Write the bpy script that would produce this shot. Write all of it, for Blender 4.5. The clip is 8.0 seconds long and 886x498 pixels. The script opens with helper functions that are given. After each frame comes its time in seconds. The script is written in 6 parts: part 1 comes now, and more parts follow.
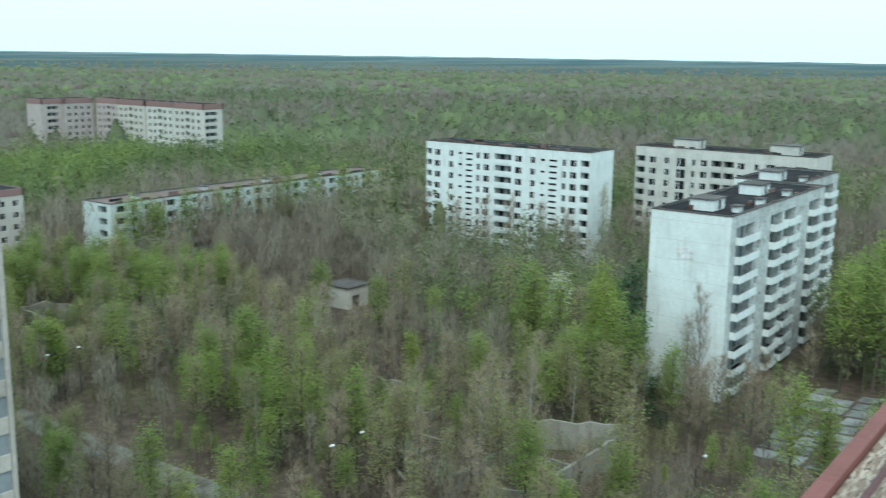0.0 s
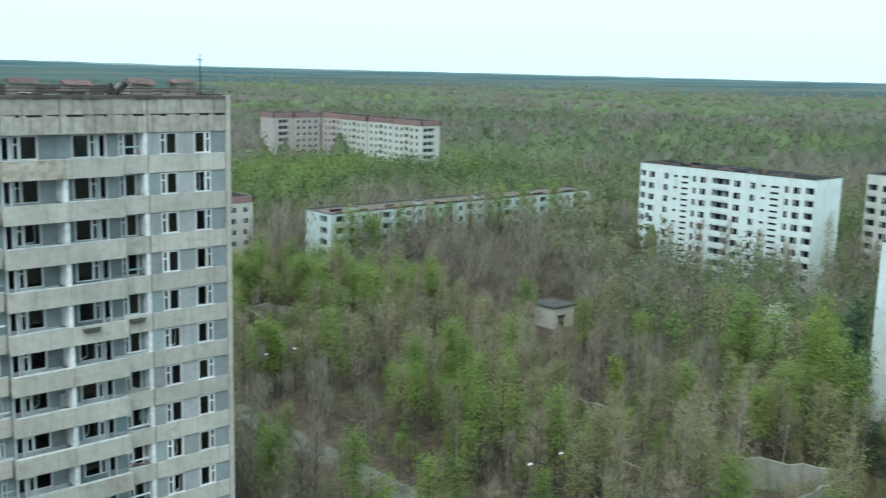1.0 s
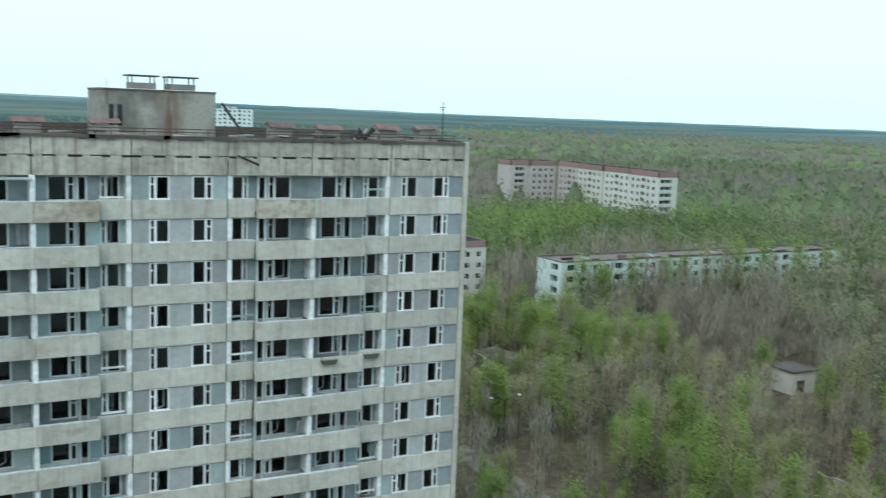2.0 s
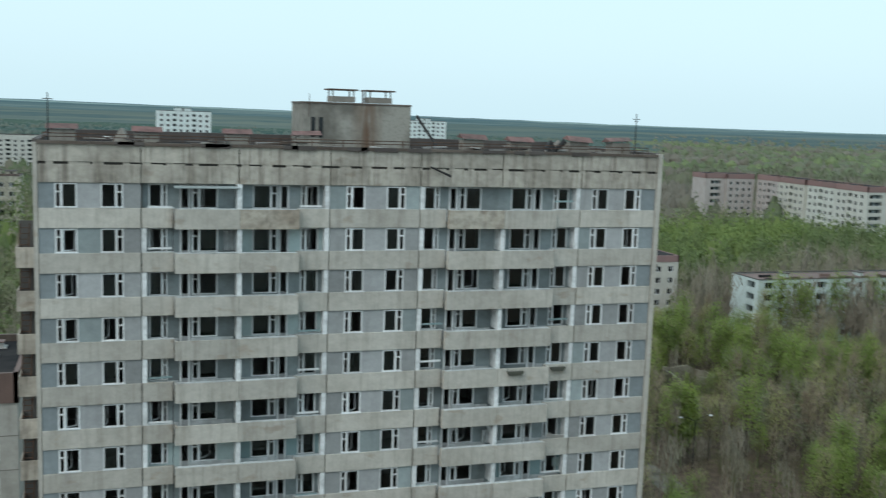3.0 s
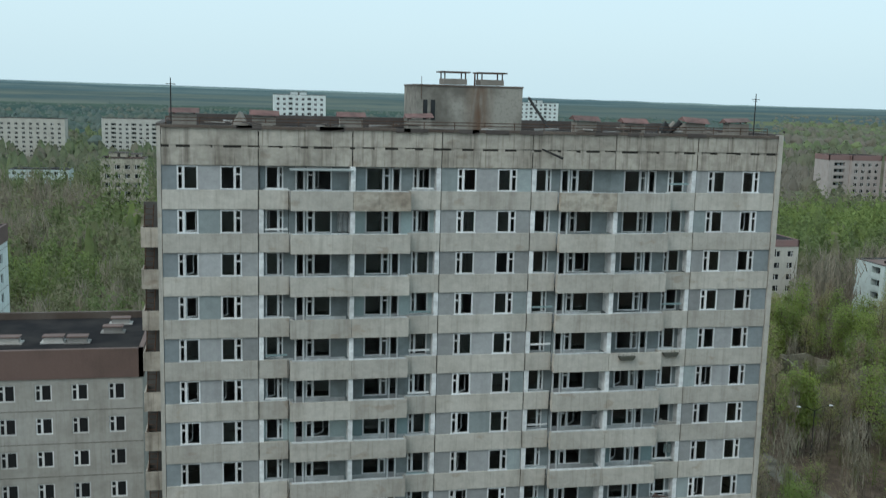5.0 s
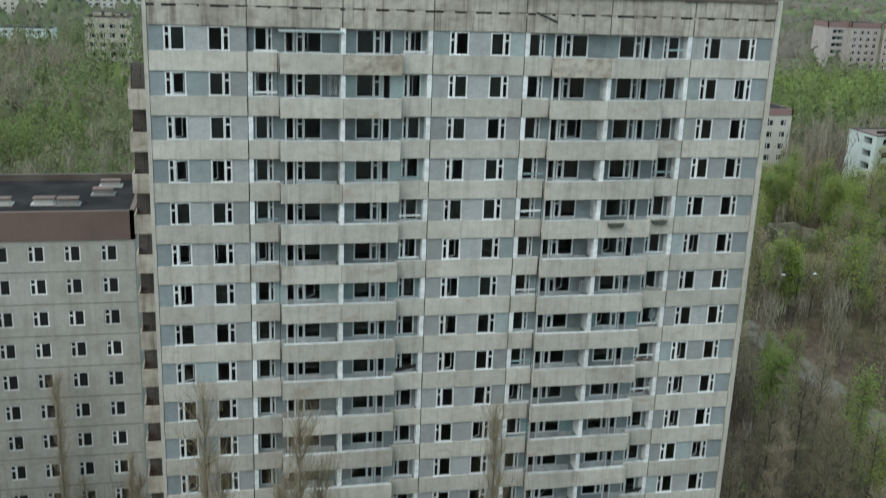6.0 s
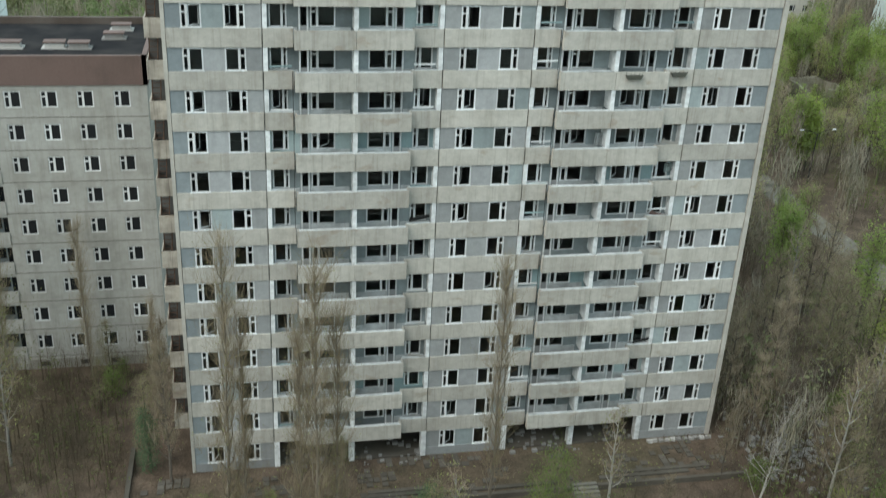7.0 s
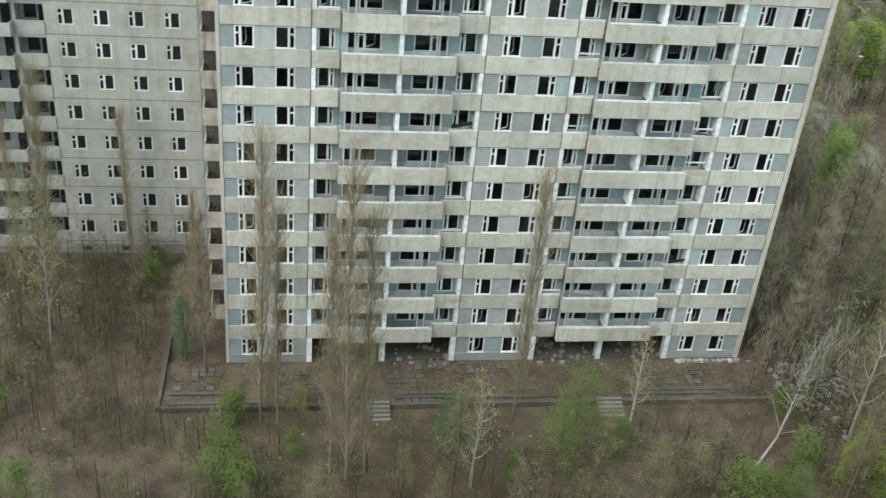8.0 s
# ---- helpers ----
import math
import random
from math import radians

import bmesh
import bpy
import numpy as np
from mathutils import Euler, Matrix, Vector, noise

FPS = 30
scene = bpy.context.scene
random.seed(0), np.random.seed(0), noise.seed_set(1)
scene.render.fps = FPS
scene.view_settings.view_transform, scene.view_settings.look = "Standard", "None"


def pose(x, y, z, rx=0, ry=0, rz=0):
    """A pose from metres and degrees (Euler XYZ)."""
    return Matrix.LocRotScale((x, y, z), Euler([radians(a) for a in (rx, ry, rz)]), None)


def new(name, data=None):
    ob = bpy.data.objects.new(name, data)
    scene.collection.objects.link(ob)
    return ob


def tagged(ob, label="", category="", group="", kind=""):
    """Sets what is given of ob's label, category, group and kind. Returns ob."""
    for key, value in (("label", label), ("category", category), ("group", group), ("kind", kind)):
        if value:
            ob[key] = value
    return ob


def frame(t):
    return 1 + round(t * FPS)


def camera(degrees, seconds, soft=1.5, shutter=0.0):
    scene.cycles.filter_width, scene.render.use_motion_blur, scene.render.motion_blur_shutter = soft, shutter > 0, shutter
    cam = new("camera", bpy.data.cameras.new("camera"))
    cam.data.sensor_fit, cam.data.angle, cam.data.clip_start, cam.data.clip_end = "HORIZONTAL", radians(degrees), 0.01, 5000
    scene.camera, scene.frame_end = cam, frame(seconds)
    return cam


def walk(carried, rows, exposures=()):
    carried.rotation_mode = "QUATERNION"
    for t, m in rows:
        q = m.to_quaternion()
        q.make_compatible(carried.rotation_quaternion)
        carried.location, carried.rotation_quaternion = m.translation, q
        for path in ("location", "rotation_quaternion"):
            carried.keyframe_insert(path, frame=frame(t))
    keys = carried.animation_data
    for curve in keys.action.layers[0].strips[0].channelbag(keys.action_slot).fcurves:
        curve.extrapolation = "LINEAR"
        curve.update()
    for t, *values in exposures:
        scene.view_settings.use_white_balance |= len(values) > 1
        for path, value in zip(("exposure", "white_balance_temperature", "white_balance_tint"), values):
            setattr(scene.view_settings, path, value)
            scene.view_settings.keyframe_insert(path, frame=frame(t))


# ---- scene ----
# camera: stands on the roof of a sixteen-storey block and pans over the town
EYE = (4.77, -65.05, 49.42)
ROWS = [
    (0.0, 78.98, -0.83, -53.99),
    (0.5, 79.30, -1.16, -47.76),
    (1.0, 79.82, -1.41, -41.85),
    (1.5, 79.91, -1.48, -34.87),
    (1.7, 80.98, -2.04, -32.10),
    (2.8, 82.51, -1.38, -20.01),
    (3.0, 82.42, -1.96, -17.67),
    (3.5, 84.28, -2.17, -12.52),
    (4.0, 83.97, -0.98, -10.42),
    (4.2, 84.01, -0.29, -10.53),
    (5.3, 79.40, -1.86, -11.55),
    (5.5, 78.08, -1.91, -11.60),
    (6.0, 73.61, -2.15, -11.76),
    (6.5, 69.25, -2.27, -11.06),
    (7.0, 65.08, -2.64, -10.72),
    (7.5, 61.34, -2.86, -10.12),
    (8.0, 59.60, -4.66, -7.21),
]
EXPOSURES = [(0.0, 0.57, 6180, 4), (1.7, 0.56, 6180, 4), (3.0, 0.12, 6500, 10), (4.2, -0.05, 6500, 11), (5.5, 0.11, 6550, 11), (6.0, 0.36, 6700, 11), (7.0, 0.60, 6850, 11), (8.0, 0.99, 6950, 12)]
cam = camera(47.56, 8.0, soft=1.2, shutter=0.35)
walk(cam, [(t, pose(*EYE, rx, ry, rz)) for t, rx, ry, rz in ROWS], EXPOSURES)

# ---- light: thin bright overcast, sun behind it from the west ----
SUN_EL, SUN_AZ = 48, 236
world = bpy.data.worlds.new("sky")
scene.world = world
world.use_nodes = True
wn = world.node_tree.nodes
wl = world.node_tree.links
sky = wn.new("ShaderNodeTexSky")
sky.sky_type = "NISHITA"
sky.sun_disc = False
sky.sun_elevation, sky.sun_rotation = radians(SUN_EL), radians(SUN_AZ)
sky.dust_density, sky.air_density, sky.ozone_density = 4.0, 1.0, 1.5
veil = wn.new("ShaderNodeMix")
veil.data_type = "RGBA"
veil.inputs["Factor"].default_value = 0.76
veil.inputs["B"].default_value = (5.55, 7.55, 8.3, 1)
wl.new(sky.outputs[0], veil.inputs["A"])
wl.new(veil.outputs["Result"], wn["Background"].inputs["Color"])
wn["Background"].inputs["Strength"].default_value = 0.137

sun_data = bpy.data.lights.new("sun", "SUN")
sun_data.energy, sun_data.angle, sun_data.color = 0.95, radians(45), (1.0, 0.985, 0.955)
sun = new("sun", sun_data)
to_sun = Vector((math.sin(radians(SUN_AZ)) * math.cos(radians(SUN_EL)), math.cos(radians(SUN_AZ)) * math.cos(radians(SUN_EL)), math.sin(radians(SUN_EL))))
sun.rotation_mode = "QUATERNION"
sun.rotation_quaternion = to_sun.to_track_quat("Z", "Y")
sun.location = (0, 0, 200)


# ---- materials ----
def nodes_of(name, rough=0.85):
    m = bpy.data.materials.new(name)
    m.use_nodes = True
    n, l = m.node_tree.nodes, m.node_tree.links
    bsdf = n["Principled BSDF"]
    bsdf.inputs["Roughness"].default_value = rough
    bsdf.inputs["Specular IOR Level"].default_value = 0.25
    return m, n, l, bsdf


def noise_at(n, l, scale, stretch=(1, 1, 1), detail=4.0):
    geo = n.new("ShaderNodeNewGeometry")
    mp = n.new("ShaderNodeMapping")
    mp.inputs["Scale"].default_value = stretch
    l.new(geo.outputs["Position"], mp.inputs["Vector"])
    t = n.new("ShaderNodeTexNoise")
    t.inputs["Scale"].default_value = scale
    t.inputs["Detail"].default_value = detail
    l.new(mp.outputs[0], t.inputs["Vector"])
    return t.outputs["Fac"]


def ramp(n, l, fac, a, b):
    r = n.new("ShaderNodeMapRange")
    r.inputs["From Min"].default_value, r.inputs["From Max"].default_value = a, b
    l.new(fac, r.inputs["Value"])
    return r.outputs[0]


def mix(n, l, fac, a, b, kind="MIX"):
    m = n.new("ShaderNodeMix")
    m.data_type, m.blend_type = "RGBA", kind
    for key, v in (("Factor", fac), ("A", a), ("B", b)):
        if isinstance(v, (int, float)):
            m.inputs[key].default_value = v
        elif isinstance(v, tuple):
            m.inputs[key].default_value = (*v, 1)
        else:
            l.new(v, m.inputs[key])
    return m.outputs["Result"]


def scaled(n, l, fac, k):
    m = n.new("ShaderNodeMath")
    m.operation = "MULTIPLY"
    m.inputs[1].default_value = k
    l.new(fac, m.inputs[0])
    return m.outputs[0]


def bump(n, l, bsdf, height, strength, dist):
    b = n.new("ShaderNodeBump")
    b.inputs["Strength"].default_value, b.inputs["Distance"].default_value = strength, dist
    l.new(height, b.inputs["Height"])
    l.new(b.outputs[0], bsdf.inputs["Normal"])


def weathered(name, base, stain, streak=0.5, patch=0.5, vary=0.12, rough=0.9, grain=7.0, mottle=0.0, scar=None, drips=0.0):
    """Painted or bare mineral surface: large patches, run-off streaks, fine grain, and each piece a little lighter or darker."""
    m, n, l, bsdf = nodes_of(name, rough)
    big = noise_at(n, l, 0.35, (1, 1, 1), 5)
    run = noise_at(n, l, 1.6, (1, 1, 0.12), 5)
    fine = noise_at(n, l, grain, (1, 1, 1), 6)
    c = mix(n, l, scaled(n, l, ramp(n, l, big, 0.42, 0.68), patch), base, stain)
    c = mix(n, l, scaled(n, l, ramp(n, l, run, 0.52, 0.75), streak), c, stain)
    if scar:
        spot = noise_at(n, l, 0.55, (1, 1, 1.6), 9)
        c = mix(n, l, scaled(n, l, ramp(n, l, spot, 0.61, 0.68), 0.6), c, scar)
    if drips:
        thin = noise_at(n, l, 5.0, (1, 1, 0.05), 4)
        c = mix(n, l, scaled(n, l, ramp(n, l, thin, 0.54, 0.70), drips), c, stain)
    if mottle:
        blot = noise_at(n, l, 1.7, (1, 1, 1.3), 9)
        dark = n.new("ShaderNodeMapRange")
        dark.inputs["From Min"].default_value, dark.inputs["From Max"].default_value = 0.36, 0.6
        dark.inputs["To Min"].default_value, dark.inputs["To Max"].default_value = 1 - mottle, 1 + mottle * 0.15
        l.new(blot, dark.inputs["Value"])
        c = mix(n, l, 1.0, c, dark.outputs[0], "MULTIPLY")
    info = n.new("ShaderNodeObjectInfo")
    tone = n.new("ShaderNodeMapRange")
    tone.inputs["To Min"].default_value, tone.inputs["To Max"].default_value = 1 - vary, 1 + vary * 0.6
    l.new(info.outputs["Random"], tone.inputs["Value"])
    g = n.new("ShaderNodeMapRange")
    g.inputs["From Min"].default_value, g.inputs["From Max"].default_value = 0.25, 0.75
    g.inputs["To Min"].default_value, g.inputs["To Max"].default_value = 0.93, 1.05
    l.new(fine, g.inputs["Value"])
    c = mix(n, l, 1.0, c, tone.outputs[0], "MULTIPLY")
    c = mix(n, l, 1.0, c, g.outputs[0], "MULTIPLY")
    l.new(c, bsdf.inputs["Base Color"])
    bump(n, l, bsdf, fine, 0.25, 0.02)
    return m


def plain(name, base, rough=0.6, metal=0.0, vary=0.2):
    m, n, l, bsdf = nodes_of(name, rough)
    f = noise_at(n, l, 3.0)
    c = mix(n, l, ramp(n, l, f, 0.3, 0.7), tuple(v * (1 - vary) for v in base), tuple(min(1, v * (1 + vary)) for v in base))
    l.new(c, bsdf.inputs["Base Color"])
    bsdf.inputs["Metallic"].default_value = metal
    return m


def leafy(name, dark, light, trans=0.35, warm=None):
    """Foliage or twigs: colour by tree, by clump and by leaf; light shines through thin leaves."""
    m, n, l, bsdf = nodes_of(name, 0.75)
    bsdf.inputs["Specular IOR Level"].default_value = 0.1
    info = n.new("ShaderNodeObjectInfo")
    geo = n.new("ShaderNodeNewGeometry")
    c = mix(n, l, info.outputs["Random"], dark, light)
    if warm:
        w = noise_at(n, l, 0.03, (1, 1, 1), 2)
        c = mix(n, l, ramp(n, l, w, 0.45, 0.65), c, warm)
    isl = n.new("ShaderNodeMapRange")
    isl.inputs["To Min"].default_value, isl.inputs["To Max"].default_value = 0.84, 1.16
    l.new(geo.outputs["Random Per Island"], isl.inputs["Value"])
    c = mix(n, l, 1.0, c, isl.outputs[0], "MULTIPLY")
    l.new(c, bsdf.inputs["Base Color"])
    if trans:
        tr = n.new("ShaderNodeBsdfTranslucent")
        l.new(c, tr.inputs["Color"])
        mx = n.new("ShaderNodeMixShader")
        mx.inputs[0].default_value = trans
        l.new(bsdf.outputs[0], mx.inputs[1])
        l.new(tr.outputs[0], mx.inputs[2])
        l.new(mx.outputs[0], n["Material Output"].inputs["Surface"])
    return m


def tinted(name, stops, trans=0.3, vary=0.16):
    """Woods of many trees: each tree carries its own tint."""
    m, n, l, bsdf = nodes_of(name, 0.8)
    bsdf.inputs["Specular IOR Level"].default_value = 0.1
    a = n.new("ShaderNodeAttribute")
    a.attribute_name = "tint"
    r = n.new("ShaderNodeValToRGB")
    while len(r.color_ramp.elements) < len(stops):
        r.color_ramp.elements.new(0.5)
    for e, (p, c) in zip(r.color_ramp.elements, stops):
        e.position, e.color = p, (*c, 1)
    l.new(a.outputs["Fac"], r.inputs["Fac"])
    geo = n.new("ShaderNodeNewGeometry")
    isl = n.new("ShaderNodeMapRange")
    isl.inputs["To Min"].default_value, isl.inputs["To Max"].default_value = 1 - vary, 1 + vary
    l.new(geo.outputs["Random Per Island"], isl.inputs["Value"])
    c = mix(n, l, 1.0, r.outputs[0], isl.outputs[0], "MULTIPLY")
    l.new(c, bsdf.inputs["Base Color"])
    if trans:
        tr = n.new("ShaderNodeBsdfTranslucent")
        l.new(c, tr.inputs["Color"])
        mx = n.new("ShaderNodeMixShader")
        mx.inputs[0].default_value = trans
        l.new(bsdf.outputs[0], mx.inputs[1])
        l.new(tr.outputs[0], mx.inputs[2])
        l.new(mx.outputs[0], n["Material Output"].inputs["Surface"])
    return m


CONCRETE = weathered("concrete_panel", (0.515, 0.49, 0.437), (0.29, 0.262, 0.22), 0.6, 0.4, 0.14, mottle=0.10, scar=(0.36, 0.30, 0.235), drips=0.35)
CONCRETE_TOP = weathered("concrete_panel_stained", (0.47, 0.435, 0.375), (0.185, 0.16, 0.13), 0.85, 0.5, 0.14, mottle=0.18, scar=(0.27, 0.22, 0.17), drips=0.7)
SCARRED = weathered("scarred_concrete_panel", (0.50, 0.46, 0.39), (0.31, 0.255, 0.20), 0.7, 0.8, 0.05, mottle=0.3, scar=(0.28, 0.215, 0.16), drips=0.4)
INFILL = weathered("grey_infill_panel", (0.335, 0.345, 0.342), (0.213, 0.215, 0.21), 0.4, 0.4, 0.2, mottle=0.08)
INFILL_TEAL = weathered("faded_teal_infill_panel", (0.32, 0.37, 0.37), (0.21, 0.23, 0.225), 0.4, 0.4, 0.2, mottle=0.08)
INFILL_PALE = weathered("pale_infill_panel", (0.395, 0.405, 0.405), (0.262, 0.262, 0.256), 0.4, 0.4, 0.16, mottle=0.08)
INFILL_BLUE = weathered("blue_grey_infill_panel", (0.262, 0.298, 0.31), (0.175, 0.19, 0.19), 0.4, 0.4, 0.16, mottle=0.08)
DADO = weathered("whitewashed_dado", (0.60, 0.63, 0.63), (0.36, 0.36, 0.34), 0.5, 0.5, 0.2, mottle=0.2)
PALE_TEAL = weathered("pale_teal_paint", (0.44, 0.53, 0.52), (0.30, 0.34, 0.33), 0.3, 0.4, 0.1)
LOGGIA = weathered("blue_grey_loggia_wall", (0.285, 0.325, 0.33), (0.16, 0.175, 0.165), 0.35, 0.5, 0.3, mottle=0.12)
LIMEWASH = weathered("limewashed_column", (0.78, 0.80, 0.80), (0.48, 0.48, 0.45), 0.4, 0.3, 0.14, mottle=0.22)
TEAL = weathered("teal_paint", (0.27, 0.37, 0.375), (0.19, 0.26, 0.26), 0.3, 0.3, 0.2)
# Dark of panel joints, and painted shade for slits and openings.
JOINT_AND_SHADE = plain("dark_joint_and_shade", (0.06, 0.055, 0.05), 0.95)
SOFT_JOINT = plain("weathered_joint", (0.17, 0.16, 0.14), 0.95)
FRAME = weathered("white_window_paint", (0.68, 0.70, 0.70), (0.48, 0.46, 0.42), 0.3, 0.4, 0.22, 0.6)
ROOM = weathered("papered_room_wall", (0.38, 0.40, 0.38), (0.20, 0.21, 0.19), 0.3, 0.6, 0.3)
ROOFING = weathered("black_roofing_felt", (0.03, 0.03, 0.032), (0.06, 0.057, 0.055), 0.2, 0.7, 0.2, 0.98, 2.0)
ROOFING.node_tree.nodes["Principled BSDF"].inputs["Specular IOR Level"].default_value = 0.02
COPING = weathered("rusty_coping_metal", (0.10, 0.076, 0.062), (0.165, 0.14, 0.12), 0.2, 0.7, 0.2, 0.7)
EDGE = weathered("dark_roof_edge", (0.085, 0.072, 0.066), (0.15, 0.135, 0.125), 0.2, 0.6, 0.15, 0.8)
RED_METAL = weathered("red_painted_metal", (0.185, 0.095, 0.085), (0.115, 0.085, 0.075), 0.2, 0.8, 0.25, 0.6, mottle=0.35)
BRICK = weathered("old_brick_render", (0.27, 0.25, 0.22), (0.14, 0.12, 0.10), 0.6, 0.5, 0.1)
RUST = plain("rust_iron", (0.09, 0.055, 0.04), 0.8, 0.2, 0.5)
IRON = plain("dark_iron", (0.035, 0.035, 0.035), 0.7, 0.4, 0.3)
WHITE_WALL = weathered("white_facade", (0.69, 0.76, 0.74), (0.47, 0.49, 0.475), 0.5, 0.35, 0.03, 0.85, 3.0, mottle=0.04, drips=0.2)
# Darker and more stained than the white facade; used on south faces only.
GREYER_WALL = weathered("greyer_white_facade", (0.52, 0.565, 0.55), (0.27, 0.275, 0.26), 0.7, 0.6, 0.03, 0.85, 3.0, mottle=0.25, drips=0.5)
CREAM_WALL = weathered("cream_facade", (0.50, 0.485, 0.43), (0.32, 0.30, 0.26), 0.4, 0.35, 0.03, 0.85, 3.0)
NEIGHBOUR_WALL = weathered("grey_panel_facade", (0.40, 0.395, 0.365), (0.26, 0.25, 0.215), 0.6, 0.5, 0.03, 0.9, 3.0, mottle=0.08, drips=0.3)
PALE_CREAM = weathered("pale_cream_facade", (0.56, 0.565, 0.515), (0.34, 0.33, 0.29), 0.5, 0.4, 0.03, 0.85, 3.0, mottle=0.08, drips=0.3)
GREY_WALL = weathered("pale_grey_facade", (0.52, 0.515, 0.47), (0.36, 0.345, 0.30), 0.45, 0.35, 0.03, 0.9, 3.0)
RUIN_WALL = weathered("weathered_cream_facade", (0.46, 0.43, 0.35), (0.22, 0.20, 0.155), 0.6, 0.5, 0.05, 0.9, 3.0, mottle=0.3)
GREEN_WALL = weathered("pale_green_facade", (0.52, 0.60, 0.58), (0.34, 0.38, 0.36), 0.4, 0.35, 0.03, 0.85, 3.0)
PINK_WALL = weathered("pinkish_facade", (0.41, 0.37, 0.35), (0.27, 0.23, 0.21), 0.4, 0.35, 0.05, 0.85, 3.0)
BROWN_TILE = weathered("brown_tiled_parapet", (0.17, 0.115, 0.10), (0.10, 0.075, 0.065), 0.3, 0.5, 0.08, 0.7)
RED_ROOF = weathered("red_brown_parapet", (0.25, 0.155, 0.145), (0.21, 0.15, 0.14), 0.3, 0.5, 0.1, 0.8)
PAVING = weathered("broken_paving", (0.115, 0.103, 0.086), (0.07, 0.06, 0.045), 0.1, 0.8, 0.25, 0.9, 3.0)
RUBBLE = weathered("pale_rubble", (0.42, 0.41, 0.39), (0.2, 0.18, 0.15), 0.2, 0.5, 0.4)


def dark_glass():
    m, n, l, bsdf = nodes_of("dark_room_pane", 0.12)
    # Opaque pane; the dark of the unlit room behind is its colour.
    bsdf.inputs["Base Color"].default_value = (0.018, 0.02, 0.022, 1)
    bsdf.inputs["Specular IOR Level"].default_value = 0.35
    return m


def clear_glass():
    m, n, l, bsdf = nodes_of("dusty_glass", 0.1)
    tr = n.new("ShaderNodeBsdfTransparent")
    tr.inputs["Color"].default_value = (0.62, 0.7, 0.69, 1)
    gl = n.new("ShaderNodeBsdfGlossy")
    gl.inputs["Roughness"].default_value = 0.08
    mx = n.new("ShaderNodeMixShader")
    mx.inputs[0].default_value = 0.05
    l.new(tr.outputs[0], mx.inputs[1])
    l.new(gl.outputs[0], mx.inputs[2])
    l.new(mx.outputs[0], n["Material Output"].inputs["Surface"])
    return m


def rusted_render():
    """Grey render with one wide rust run down its middle."""
    m, n, l, bsdf = nodes_of("rust_run_render", 0.9)
    big, run, fine = noise_at(n, l, 0.5, (1, 1, 1), 5), noise_at(n, l, 2.2, (1, 1, 0.15), 5), noise_at(n, l, 5.0)
    c = mix(n, l, ramp(n, l, big, 0.4, 0.62), (0.33, 0.315, 0.275), (0.155, 0.145, 0.125))
    geo, sep = n.new("ShaderNodeNewGeometry"), n.new("ShaderNodeSeparateXYZ")
    l.new(geo.outputs["Position"], sep.inputs[0])
    near = n.new("ShaderNodeMapRange")
    near.inputs["From Min"].default_value, near.inputs["From Max"].default_value = 20.2, 21.5
    l.new(sep.outputs["X"], near.inputs["Value"])
    past = n.new("ShaderNodeMapRange")
    past.inputs["From Min"].default_value, past.inputs["From Max"].default_value = 22.7, 21.5
    l.new(sep.outputs["X"], past.inputs["Value"])
    k = n.new("ShaderNodeMath")
    k.operation = "MULTIPLY"
    l.new(near.outputs[0], k.inputs[0])
    l.new(past.outputs[0], k.inputs[1])
    k2 = n.new("ShaderNodeMath")
    k2.operation = "MULTIPLY"
    l.new(k.outputs[0], k2.inputs[0])
    l.new(ramp(n, l, run, 0.22, 0.52), k2.inputs[1])
    c = mix(n, l, k2.outputs[0], c, (0.145, 0.09, 0.06))
    c = mix(n, l, scaled(n, l, ramp(n, l, fine, 0.5, 0.7), 0.4), c, (0.14, 0.125, 0.105))
    l.new(c, bsdf.inputs["Base Color"])
    bump(n, l, bsdf, fine, 0.3, 0.02)
    return m


RUST_RUN = rusted_render()
GLASS, PANE = dark_glass(), clear_glass()
BARK = weathered("grey_brown_bark", (0.13, 0.11, 0.09), (0.07, 0.055, 0.045), 0.3, 0.5, 0.3)
BIRCH = weathered("birch_bark", (0.32, 0.308, 0.275), (0.16, 0.142, 0.122), 0.3, 0.6, 0.2)
TWIG = leafy("bare_twigs", (0.275, 0.215, 0.155), (0.385, 0.318, 0.235), 0.3)
TWIG_BROWN = leafy("brown_bare_twigs", (0.21, 0.17, 0.12), (0.30, 0.25, 0.18), 0.2)
STALK = leafy("dry_stalks", (0.13, 0.103, 0.07), (0.13, 0.103, 0.07), 0.1)
TWIG_POPLAR = leafy("olive_brown_twigs", (0.23, 0.187, 0.125), (0.29, 0.24, 0.165), 0.1)
BARK_POPLAR = weathered("smooth_grey_bark", (0.24, 0.21, 0.165), (0.13, 0.11, 0.085), 0.3, 0.5, 0.2)
LEAF = leafy("spring_leaves", (0.195, 0.265, 0.075), (0.29, 0.37, 0.102), 0.5)
LEAF_NEAR = leafy("young_green_leaves", (0.118, 0.165, 0.050), (0.168, 0.225, 0.066), 0.45)
LEAF_DULL = leafy("budding_leaves", (0.25, 0.262, 0.108), (0.335, 0.35, 0.14), 0.45)
LEAF_OLIVE = leafy("olive_young_leaves", (0.15, 0.16, 0.072), (0.21, 0.225, 0.095), 0.4)
LEAF_YELLOW = leafy("yellow_green_leaves", (0.225, 0.28, 0.06), (0.27, 0.325, 0.075), 0.4)
NEEDLE = leafy("pine_needles", (0.05, 0.092, 0.048), (0.075, 0.125, 0.062), 0.15)
